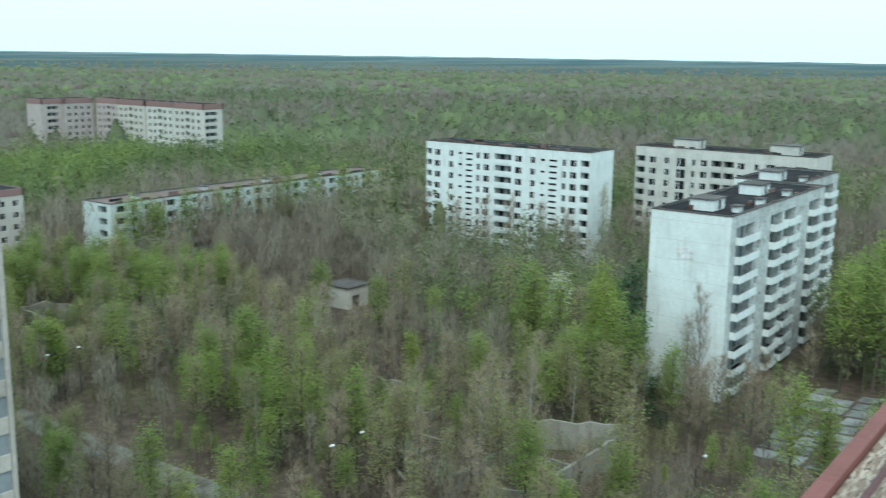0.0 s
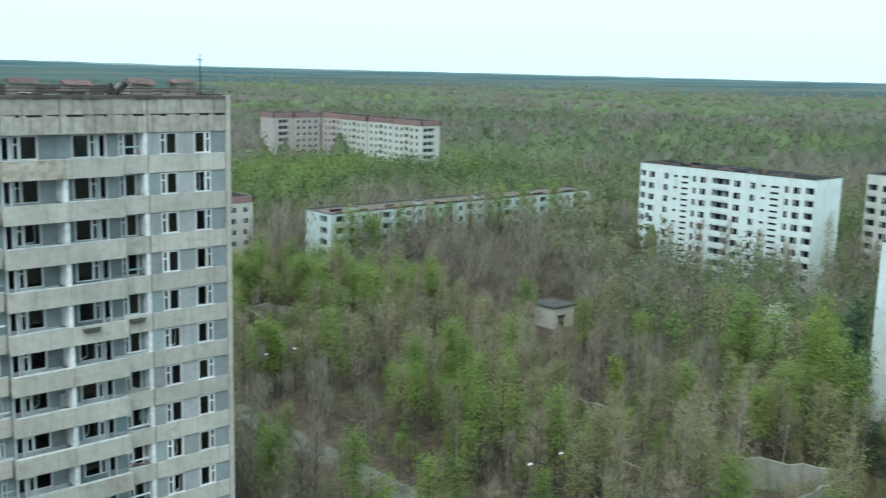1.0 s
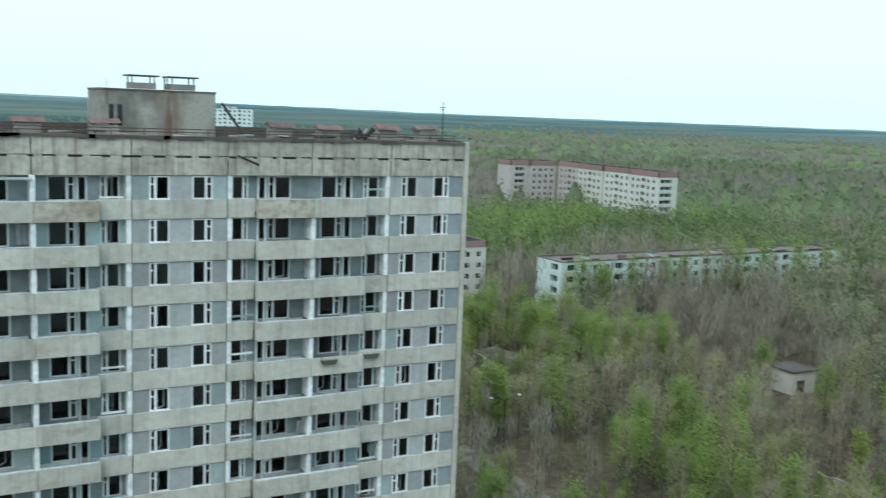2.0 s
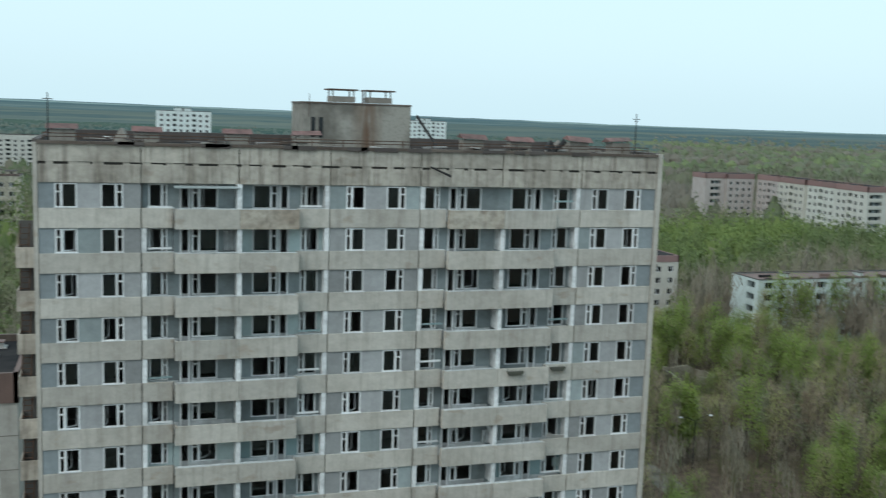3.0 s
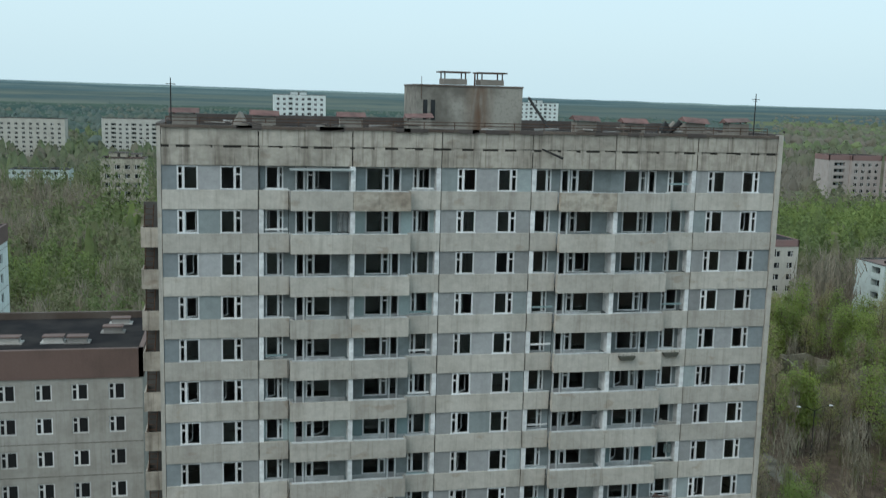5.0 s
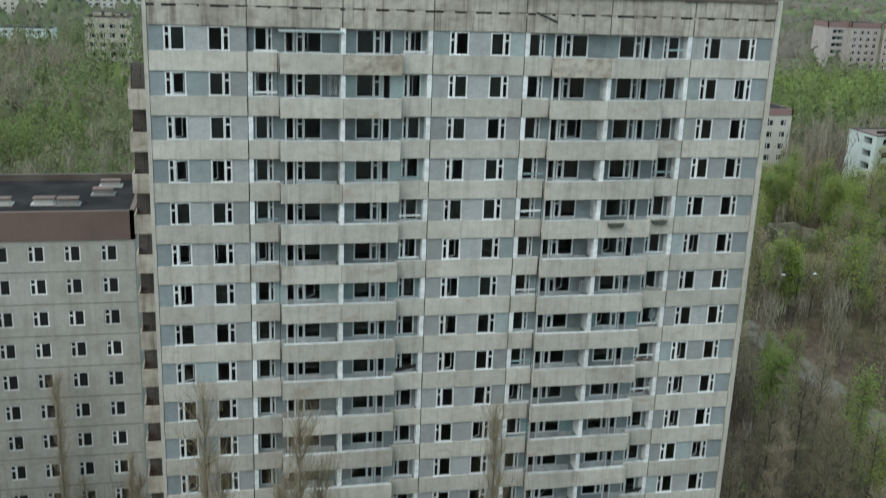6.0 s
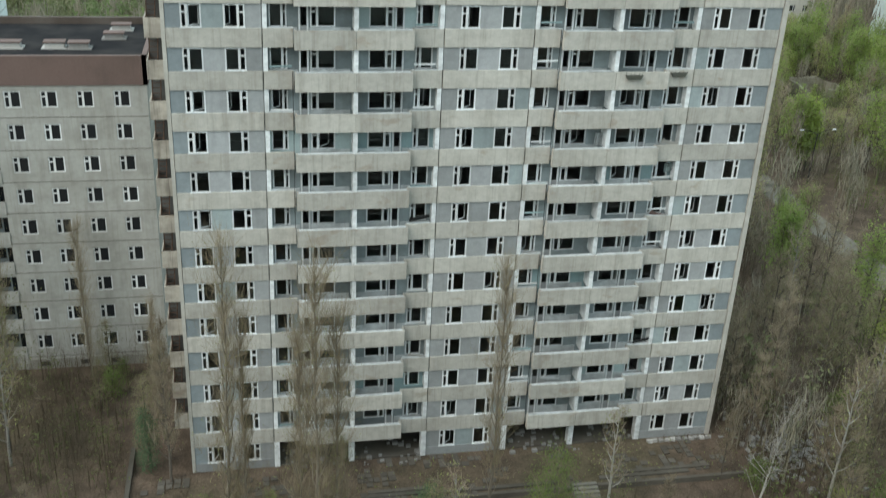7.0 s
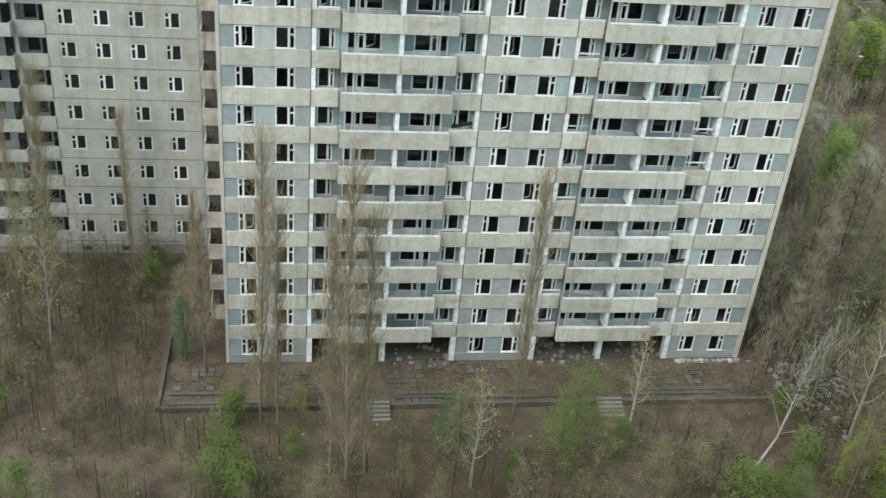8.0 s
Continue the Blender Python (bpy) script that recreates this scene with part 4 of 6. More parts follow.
# loose felt, boards and slabs along the roof's edge
for i in range(34):
    x, y = rng.uniform(0.8, 41), rng.uniform(0.45, 2.6)
    w_, d_ = rng.uniform(0.6, 2.2), rng.uniform(0.12, 0.6)
    bm = bmesh.new()
    v = box(bm, -w_ / 2, -d_ / 2, 0, w_ / 2, d_ / 2, rng.uniform(0.04, 0.12))
    for q in v:
        q.co.z += rng.uniform(0, 0.08)
    part("loose_board", bm, rng.choice((COPING, RUBBLE, BRICK, EDGE, RUBBLE)), tower, "", pose(x, y, rng.uniform(46.95, 47.25), rng.uniform(-8, 8), rng.uniform(-6, 6), rng.uniform(-25, 25)))
for i in range(16):
    x = rng.uniform(1, 40)
    bm = bmesh.new()
    v = box(bm, 0, -0.16, 46.98, rng.uniform(0.5, 1.8), -0.13, 47.14)
    for q in v[:4]:
        q.co.z -= rng.uniform(0, 0.14)
    part("loose_felt", bm, EDGE, tower, "", Matrix.Translation((x, 0, 0)))
bm = bmesh.new()
v = box(bm, 7.95, -0.75, 44.42, 12.0, 0.0, 44.48)
for q in v[:2] + v[4:6]:
    q.co.z -= 0.06
part("awning", bm, INFILL_TEAL, tower, "sagging pale grey awning sheet")

# lift motor room
hut = part("motor_room", (lambda b: (box(b, 17.0, 5.0, 46.75, 24.65, 10.5, 49.95), b)[1])(bmesh.new()), RUST_RUN, tower, "rust-streaked rendered lift motor room")
bm = bmesh.new()
box(bm, 16.95, 4.95, 49.95, 24.7, 10.55, 50.06)
part("roof_slab", bm, COPING, hut)
bm = bmesh.new()
for u, w_, z0, z1 in ((17.45, 0.3, 47.6, 49.0), (18.0, 0.3, 47.6, 49.0)):
    box(bm, u, 4.96, z0, u + w_, 5.0, z1)
part("slot_window", bm, GLASS, hut)
for x0 in (19.0, 21.7):
    bm = bmesh.new()
    box(bm, x0, 5.6, 50.1, x0 + 1.7, 7.2, 50.5)
    sh = part("vent_shaft", bm, BRICK, hut)
    bm = bmesh.new()
    for sx in (0.1, 1.6):
        for sy in (5.7, 7.1):
            box(bm, x0 + sx - 0.04, sy - 0.04, 50.5, x0 + sx + 0.04, sy + 0.04, 50.92)
    box(bm, x0 - 0.2, 5.4, 50.92, x0 + 1.9, 7.4, 51.02)
    part("vent_lid", bm, RUST, tower, "rusty flat lid on legs")
bm = bmesh.new()
beam(bm, (21.3, 5.8, 50.0), (21.3, 5.8, 50.9), 0.06)
beam(bm, (17.3, 4.9, 49.0), (17.3, 4.9, 50.6), 0.02)
part("pipe", bm, RUST, tower)
for x in (0.6, 40.6):
    bm = bmesh.new()
    beam(bm, (x, 1.0, 46.75), (x, 1.0, 50.0), 0.05, 0.035)
    beam(bm, (x - 0.3, 1.0, 49.6), (x + 0.3, 1.0, 49.6), 0.025)
    beam(bm, (x, 0.75, 49.45), (x, 1.25, 49.45), 0.02)
    part("mast", bm, IRON, tower, "thin dark aerial mast")
bm = bmesh.new()
beam(bm, (25.0, 4.6, 49.3), (26.0, 2.0, 46.9), 0.1, None, 6)
beam(bm, (24.6, 0.1, 46.0), (26.0, -0.7, 45.35), 0.05, 0.09, 6)
beam(bm, (34.2, 1.6, 46.9), (35.2, 1.4, 47.9), 0.12, 0.2, 6)
part("loose_pipe", bm, IRON, tower)

# oddments on the balconies: planters, a hung cloth, a curtain, slipped boards
PLANTER = weathered("mossy_planter", (0.10, 0.10, 0.085), (0.06, 0.065, 0.045), 0.4, 0.6, 0.1)
CLOTH = plain("bleached_cloth", (0.58, 0.60, 0.60), 0.9, 0.0, 0.15)
for x, y, w_ in ((31.25, -0.78, 0.62), (34.8, -0.13, 0.6)):
    bm = bmesh.new()
    v = box(bm, x - w_, y - 0.16, 31.38, x + w_, y + 0.12, 31.66)
    for q in v[:4]:
        q.co.x = x + (q.co.x - x) * 0.72
    for i in range(5):
        beam(bm, (x - w_ + 0.3 * i, y - 0.05, 31.6), (x - w_ + 0.3 * i + rng.uniform(-0.1, 0.1), y - 0.05, 31.66 + rng.uniform(0.1, 0.3)), 0.02, 0.008, 4)
    part("planter", bm, PLANTER, tower, "dark hanging planter with dry stalks")
for u, y, z0, z1, w_, mat in ((29.3, 0.3, 26.2, 27.2, 0.7, CLOTH), (11.1, 0.55, 40.3, 41.6, 0.8, CLOTH), (35.0, 0.4, 24.0, 24.7, 0.6, PALE_TEAL)):
    bm = bmesh.new()
    cols = [[bm.verts.new((u + w_ * i / 8, y + 0.07 * math.sin(i * 1.9) + 0.03 * j, z1 - (z1 - z0) * j / 3 - 0.05 * abs(math.sin(i * 1.3)))) for j in range(4)] for i in range(9)]
    for i in range(8):
        for j in range(3):
            bm.faces.new((cols[i][j], cols[i][j + 1], cols[i + 1][j + 1], cols[i + 1][j]))
    bmesh.ops.solidify(bm, geom=bm.faces[:], thickness=0.02)
    part("hung_cloth", bm, mat, tower, "hanging bleached cloth")
for u, k, tilt, mat in ((34.2, 7, 14, BROWN_TILE), (16.0, 7, -12, IRON), (34.3, 9, 8, RUBBLE), (16.2, 3, 11, RUBBLE), (8.6, 1, -6, FRAME), (27.0, 2, 9, FRAME), (34.4, 3, -10, IRON)):
    bm = bmesh.new()
    box(bm, 0, -0.03, 0, 1.5, 0.02, 0.32)
    box(bm, 0.1, 0.02, 0.05, 0.2, 0.08, 0.4)
    part("slipped_board", bm, mat, tower, "", pose(u, 0.2, HEAD0 + PITCH * k - STRIP + 0.1, 25, tilt, 0))

# Dark grey that paints the shade in the escape openings.
ESCAPE_DARK = weathered("dark_opening_grey", (0.10, 0.098, 0.092), (0.065, 0.062, 0.058), 0.3, 0.5, 0.3)

# evacuation balconies on the end wall
for k in range(1, 15):
    z = HEAD0 + PITCH * k - 1.55
    bm = bmesh.new()
    box(bm, -1.55, 2.8, z - 1.3, -0.26, 2.92, z)
    box(bm, -1.55, 2.92, z - 1.3, -1.45, 5.0, z)
    box(bm, -1.45, 2.92, z - 1.3, -0.26, 5.0, z - 1.16)
    bal = part("escape_balcony", bm, CONCRETE_TOP, tower)
    bm = bmesh.new()
    for x in (-1.35, -0.8):
        beam(bm, (x, 3.0, z), (x + 0.1, 3.0, z + 1.5), 0.04, None, 5)
    for j in range(4):
        beam(bm, (-1.35 + 0.02 * j, 3.0, z + 0.15 + 0.36 * j), (-0.8 + 0.02 * j, 3.0, z + 0.15 + 0.36 * j), 0.03, None, 4)
    # A dark sheet at the back stands for the shaded opening.
    bm2 = bmesh.new()
    box(bm2, -1.5, 4.75, z - 1.1, -0.3, 4.85, z + 1.5)
    part("escape_door", bm2, ESCAPE_DARK, bal, "dark sheet painted as the shade of the opening")
    part("ladder", bm, RUST, bal, "rusty iron escape ladder")

# down pipes between the panels of the balcony rows
for u in (7.95, 25.95):
    for k in range(1, 15):
        if rng.random() < 0.6:
            bm = bmesh.new()
            z = HEAD0 + PITCH * k
            beam(bm, (u - 0.05, -0.12, z - STRIP), (u - 0.05 + rng.uniform(-0.04, 0.04), -0.12, z + 1.24), 0.02, None, 5)
            part("down_pipe", bm, IRON, tower)

# ---- own roof: the block on which the camera stands ----
own = thing("roof_terrace", "roof of the camera's own block with flaking felt and red coping", "roof", kind="structure")
bm = bmesh.new()
box(bm, -12, -80, 0, 42, -63.72, 46.85)
part("block_body", bm, CONCRETE, own)
bm = bmesh.new()
box(bm, -12, -79.8, 46.85, 42, -63.77, 47.05)
part("felt", bm, FLAKING, own, "pale flaking roofing")
bm = bmesh.new()
for i in range(18):
    a = -12 + i * 3.0
    box(bm, a, -63.76, 46.86, a + 2.985, -63.66, 47.1)
part("coping", bm, COPING_RED, own, "faded red metal coping")
bm = bmesh.new()
beam(bm, (-11, -63.95, 47.12), (41, -63.95, 47.12), 0.022, None, 6)
for i in range(26):
    beam(bm, (-10.5 + 2 * i, -63.95, 47.04), (-10.5 + 2 * i, -63.95, 47.12), 0.018, None, 5)
part("rail", bm, RAIL_RED, own, "rusty pipe rail")

# ---- terrace before the tower ----
STEP = weathered("worn_concrete_step", (0.21, 0.20, 0.175), (0.13, 0.12, 0.10), 0.2, 0.6, 0.25)
terrace = thing("terrace", "raised broken concrete terrace along the foot of the tower", "terrace", kind="structure")
bm = bmesh.new()
box(bm, -4.8, -5.4, -0.05, 43, 0.0, 0.30)
part("bed", bm, GROUND, terrace)
rt = random.Random(3)
slab_meshes = []
for i in range(4):
    b = bmesh.new()
    v = box(b, 0.02, 0.02, 0, 0.56 - 0.03 * i, 0.54, 0.08)
    for q in v:
        q.co.x += rt.uniform(-0.03, 0.03)
        q.co.y += rt.uniform(-0.03, 0.03)
    slab_meshes.append(mesh_of("paving_slab", b, PAVING))
for i in range(78):
    for j in range(9):
        if noise.noise(Vector((i * 0.15, j * 0.2, 4.0))) > 0.05 and rt.random() < 0.46:
            part("paving_slab", rt.choice(slab_meshes), None, terrace, "", pose(-4.6 + i * 0.6, -5.3 + j * 0.58, 0.30, rt.uniform(-2, 2), rt.uniform(-2, 2), rt.uniform(-2, 2)))
for a, b_ in ((-4.8, 9.9), (12.3, 28.4), (30.6, 43)):
    bm = bmesh.new()
    box(bm, a, -5.7, -0.05, b_, -5.4, 0.46)
    part("retaining_wall", bm, PAVING, terrace)
bm = bmesh.new()
box(bm, -5.1, -5.7, -0.05, -4.75, 3.5, 0.55)
part("retaining_wall", bm, PAVING, terrace)
for a, b_ in ((10.0, 12.2), (28.5, 30.5)):
    for j in range(5):
        bm = bmesh.new()
        box(bm, a, -5.4 - 0.36 * (j + 1) + 0.09, -0.02, b_, -5.4 - 0.36 * j, 0.62 - 0.12 * j)
        part("step", bm, STEP, terrace)
for i in range(11):
    bm = bmesh.new()
    v = box(bm, 0, 0, 0, 0.42, 0.3, 0.22)
    for q in v:
        q.co += Vector((rt.uniform(-0.05, 0.05), rt.uniform(-0.05, 0.05), rt.uniform(-0.03, 0.03)))
    part("kerb_stone", bm, RUBBLE, terrace, "", pose(36.6 + i * 0.52, -0.75 + rt.uniform(-0.06, 0.06), 0.3, 0, 0, rt.uniform(-12, 12)))
for a, b_, y in ((-4.4, 0.6, -4.9), (-4.2, -0.4, -4.1), (-4.5, 2.4, -5.25), (12.6, 17.6, -4.9), (12.8, 17.2, -4.4), (31.0, 38.5, -4.9), (33.0, 40.5, -4.4), (18.5, 27.5, -5.0)):
    bm = bmesh.new()
    box(bm, a, y, 0.32, b_, y + 0.35, 0.46)
    part("beam", bm, PAVING, terrace)


# ---- street lamps, hut, ruins, rubble ----
def street_lamp(x, y, two=True):
    e = thing("street_lamp", "thin dark street lamp with a pale head on each arm", "street lamp", (x, y, 0), "street lamps along the road")
    bm = bmesh.new()
    beam(bm, (0, 0, 0), (0, 0, 7.4), 0.12, 0.07, 7)
    part("post", bm, IRON, e)
    for sx in (-1, 1) if two else (1,):
        bm = bmesh.new()
        beam(bm, (0, 0, 7.3), (sx * 1.2, 0, 7.9), 0.045, 0.04, 5)
        beam(bm, (sx * 1.2, 0, 7.9), (sx * 2.2, 0, 8.05), 0.04, 0.035, 5)
        arm = part("arm", bm, IRON, e)
        bm = bmesh.new()
        v = box(bm, sx * 2.45 - 0.32, -0.13, 7.99, sx * 2.45 + 0.32, 0.13, 8.13)
        for q in v[4:]:
            q.co.x = sx * 2.45 + (q.co.x - sx * 2.45) * 0.6
            q.co.y *= 0.6
        part("lamp_head", bm, LIMEWASH, arm, "pale lamp head")


for x, y in ((82.8, 3.8), (82.8, 56.2), (82.8, 108)):
    street_lamp(x, y)
street_lamp(100, -29.1, False)

bm = bmesh.new()
holed(bm, 0, 6, 0, 4.2, 0, [], 0.3)
hut_e = thing("transformer_hut", "small flat-roofed rendered utility hut between the trees", "hut", (148, 61, 0))
for side, cols in (("w", []), ("s", [(1.2, 3.4, 0, 2.6)]), ("e", []), ("n", [])):
    bm = bmesh.new()
    holed(bm, 0, 6, 0, 4.2, 0, cols, 0.3)
    part("wall", bm, CREAM_WALL, hut_e, "", face_frame(side, 0, 0, 6, 6))
bm = bmesh.new()
box(bm, -0.3, -0.3, 4.2, 6.3, 6.3, 4.45)
part("roof", bm, EDGE, hut_e)


MOSSY = weathered("mossy_broken_concrete", (0.27, 0.25, 0.20), (0.10, 0.095, 0.06), 0.8, 0.8, 0.15)

PALE_RUIN = weathered("pale_broken_concrete", (0.28, 0.275, 0.235), (0.14, 0.13, 0.10), 0.7, 0.6, 0.15)


def ruin(label, walls, wall_mat):
    """Broken low walls: each a ragged-topped slab."""
    e = thing("ruin", label, "ruined building", (walls[0][0], walls[0][1], 0))
    rr = random.Random(len(label))
    o = Vector((walls[0][0], walls[0][1], 0))
    for x0, y0, x1, y1, h in walls:
        a, b = Vector((x0, y0, 0)) - o, Vector((x1, y1, 0)) - o
        d = b - a
        n_ = max(2, int(d.length / 1.5))
        s = Vector((-d.y, d.x, 0)).normalized() * 0.2
        bm = bmesh.new()
        prev = None
        for i in range(n_ + 1):
            p = a + d * i / n_
            hh = h * (1 - 0.35 * max(0, noise.noise(Vector((p.x * 0.4, p.y * 0.4, h)))) - 0.1 * rr.random())
            ring = [bm.verts.new(q) for q in (p - s, p + s, p + s + Vector((0, 0, hh)), p - s + Vector((0, 0, hh)))]
            if prev:
                for j in range(4):
                    bm.faces.new((prev[j], ring[j], ring[(j + 1) % 4], prev[(j + 1) % 4]))
            else:
                bm.faces.new(ring[::-1])
            prev = ring
        bm.faces.new(prev)
        part("wall", bm, wall_mat, e)
    return e


ruin("roofless ruin of a low building, pale broken walls among birches", [(116.2, -14.3, 97.4, -13.6, 3.6), (116.2, -14.3, 110.4, -3.8, 4.0), (110.4, -3.8, 94.0, -3.0, 2.2), (106.0, -13.8, 103.5, -3.6, 1.8), (97.4, -13.4, 95.0, -8.0, 1.4)], PALE_RUIN)
ruin("overgrown ruin with broken grey walls", [(105, 13, 105, 25, 0.9), (105, 27, 113, 27.6, 2.0), (113, 14, 113, 27.6, 3.2), (105, 13, 113, 13, 1.2), (109, 14, 109, 20, 1.3)], MOSSY)
frame_ruin = thing("ruin", "roofless mossy post-and-beam frame among trees", "ruined building", (93.4, 2.5, 0))
for px_, py_ in ((0, 0), (0, 4.8), (5.2, 0), (5.2, 4.8), (2.6, 4.8)):
    bm = bmesh.new()
    box(bm, px_ - 0.16, py_ - 0.16, 0, px_ + 0.16, py_ + 0.16, 2.9)
    part("post", bm, MOSSY, frame_ruin)
for a, b_, c_, d_ in ((-0.3, 4.62, 5.5, 4.98), (5.02, 0.2, 5.38, 4.6)):
    bm = bmesh.new()
    box(bm, a, b_, 2.9, c_, d_, 3.25)
    part("beam", bm, MOSSY, frame_ruin)
for i, (bx_, by_, tilt_, turn_) in enumerate(((1.0, 1.0, 12, 20), (2.5, 2.2, -8, -35), (3.6, 0.6, 18, 70), (0.4, 3.4, -14, 5), (-1.2, 1.5, 6, 50))):
    bm = bmesh.new()
    box(bm, -2.4, -0.14, -0.12, 2.4, 0.14, 0.12)
    part("fallen_beam", bm, MOSSY if i % 2 else PALE_RUIN, frame_ruin, "", pose(bx_, by_, 0.75, 0, tilt_, turn_))
bm = bmesh.new()
box(bm, 0.3, 4.55, 0.0, 5.0, 4.62, 2.9)
part("back_wall", bm, MOSSY, frame_ruin)
bm = bmesh.new()
box(bm, -0.2, -0.2, 2.9, 2.4, 4.6, 3.1)
part("roof_slab", bm, MOSSY, frame_ruin)
ruin("collapsed brick outbuilding beside a clearing", [(103, 93, 103, 100, 3.0), (103, 100, 110, 100, 3.6), (110, 93, 110, 100, 3.2), (106, 92, 110, 92, 3.4)], MOSSY)
ruin("long low ruin with fallen roof among bare trees", [(108, 60, 108, 74, 2.2), (108, 74, 116, 75, 2.8), (116, 60, 116, 74, 2.0), (108, 60, 111, 60, 1.6), (108, 67, 116, 67, 2.2)], MOSSY)
SAND = weathered("sandy_soil", (0.20, 0.155, 0.11), (0.10, 0.08, 0.055), 0.0, 0.8, 0.1, 0.95, 2.0)
bm = bmesh.new()
edge = [bm.verts.new((101 + (9 + 2.2 * noise.noise(Vector((math.cos(a * math.tau / 24) * 1.7, math.sin(a * math.tau / 24) * 1.7, 3)))) * math.cos(a * math.tau / 24), 90 + (7 + 2.5 * noise.noise(Vector((math.cos(a * math.tau / 24) * 2, math.sin(a * math.tau / 24) * 2, 8)))) * math.sin(a * math.tau / 24), 0.03)) for a in range(24)]
bm.faces.new(edge)
solid("dirt_clearing", bm, SAND, "bare sandy brown clearing among the trees", "ground", kind="structure")
bm = bmesh.new()
rr = random.Random(5)
for i in range(260):
    x, y = rr.gauss(48.5, 2.4), rr.gauss(-2.5, 2.6)
    s = rr.uniform(0.12, 0.5)
    v = box(bm, x, y, -0.03, x + s, y + s * rr.uniform(0.4, 1.2), s * rr.uniform(0.2, 0.6))
    for q in v:
        q.co += Vector((rr.uniform(-0.1, 0.1), rr.uniform(-0.1, 0.1), rr.uniform(0, 0.08)))
for i in range(60):
    x, y = rr.uniform(-14, 40), rr.uniform(-16, -6)
    s = rr.uniform(0.08, 0.26) if i % 2 else 0.05
    box(bm, x, y, -0.02, x + s, y + s * 0.7, s * 0.4)
for i in range(130):
    x, y = rr.choice((rr.uniform(6.5, 17.5), rr.uniform(24.5, 35.5))), rr.uniform(-1.0, 3.8)
    s = rr.uniform(0.1, 0.45)
    box(bm, x, y, 0.25, x + s, y + s * 0.7, 0.3 + s * 0.5)
solid("rubble", bm, RUBBLE, "pale concrete rubble and litter on the ground", "rubble", kind="stuff")

# ---- trees ----
class Soup:
    """Vertices, faces, material numbers of one tree part."""
    def __init__(self):
        self.v, self.f, self.m, self.n = [], [], [], []

    def bar(self, a, b, r0, r1, sides=4, mi=0):
        d = (b - a).normalized()
        s = d.orthogonal().normalized()
        u = d.cross(s)
        n0 = len(self.v)
        for p, r in ((a, r0), (b, r1)):
            for k in range(sides):
                self.v.append(p + (s * math.cos(k * math.tau / sides) + u * math.sin(k * math.tau / sides)) * r)
        for k in range(sides):
            self.f.append((n0 + k, n0 + (k + 1) % sides, n0 + sides + (k + 1) % sides, n0 + sides + k))
            self.m.append(mi)

    def blade(self, a, b, w, mi=0):
        d = (b - a)
        s = d.cross(Vector((R.uniform(-1, 1), R.uniform(-1, 1), R.uniform(-1, 1)))).normalized() * w
        n0 = len(self.v)
        self.n += [tuple(s.cross(d).normalized())] * 3
        self.v += [a - s, a + s, b]
        self.f.append((n0, n0 + 1, n0 + 2))
        self.m.append(mi)

    def leaf(self, p, size, mi=0, out=Vector((0, 0, 1))):
        """A leaf whose upper side looks roughly the way of out."""
        a = (out + Vector((R.gauss(0, 0.45), R.gauss(0, 0.45), R.gauss(0, 0.45)))).normalized()
        b = a.orthogonal().normalized()
        turn = R.uniform(0, 6.28)
        b = b * math.cos(turn) + a.cross(b) * math.sin(turn)
        c = a.cross(b)
        n0 = len(self.v)
        s, t = size * R.uniform(0.8, 1.7), size * R.uniform(0.35, 0.75)
        self.n += [tuple((out * 1.6 + a).normalized())] * 3
        self.v += [p - b * s + c * t, p - b * s - c * t, p + b * s]
        self.f.append((n0, n0 + 1, n0 + 2))
        self.m.append(mi)

    def mesh(self, name, mats, soft=False):
        """soft: the leaves are shaded as one rounded mass."""
        me = bpy.data.meshes.new(name)
        me.from_pydata([tuple(p) for p in self.v], [], self.f)
        for m in mats:
            me.materials.append(m)
        me.polygons.foreach_set("material_index", self.m)
        if soft:
            me.polygons.foreach_set("use_smooth", [True] * len(self.f))
            me.normals_split_custom_set_from_vertices(self.n)
        return me


R = random.Random(11)


def skeleton(h, spread, n, up, start=0.3, bend=0.3):
    """Trunk and limbs of a tree: the trunk's points, and the limbs as lists of points."""
    trunk, p = [], Vector((0, 0, -0.2))
    lean = Vector((R.uniform(-bend, bend), R.uniform(-bend, bend), 0)) * 0.2
    for i in range(7):
        trunk.append(p.copy())
        p = p + Vector((lean.x + R.uniform(-0.02, 0.02) * h * 0.3, lean.y + R.uniform(-0.02, 0.02) * h * 0.3, h / 6.3))
    limbs = []
    for i in range(n):
        s = start + (0.97 - start) * (i + R.random() * 0.6) / n
        k = min(5, int(s * 6))
        base = trunk[k].lerp(trunk[k + 1], s * 6 - k)
        az = i * 2.4 + R.uniform(-0.5, 0.5)
        ln = spread * h * (1.05 - s * 0.75) * R.uniform(0.7, 1.15)
        out = Vector((math.cos(az), math.sin(az), 0))
        pts, q = [base], base.copy()
        for j in range(3):
            q = q + (out * (1 - 0.2 * j) + Vector((0, 0, up * (0.7 + 0.4 * j)))).normalized() * ln / 3 + Vector((R.uniform(-1, 1), R.uniform(-1, 1), R.uniform(-0.5, 0.5))) * ln * 0.06
            pts.append(q.copy())
        limbs.append(pts)
    return trunk, limbs


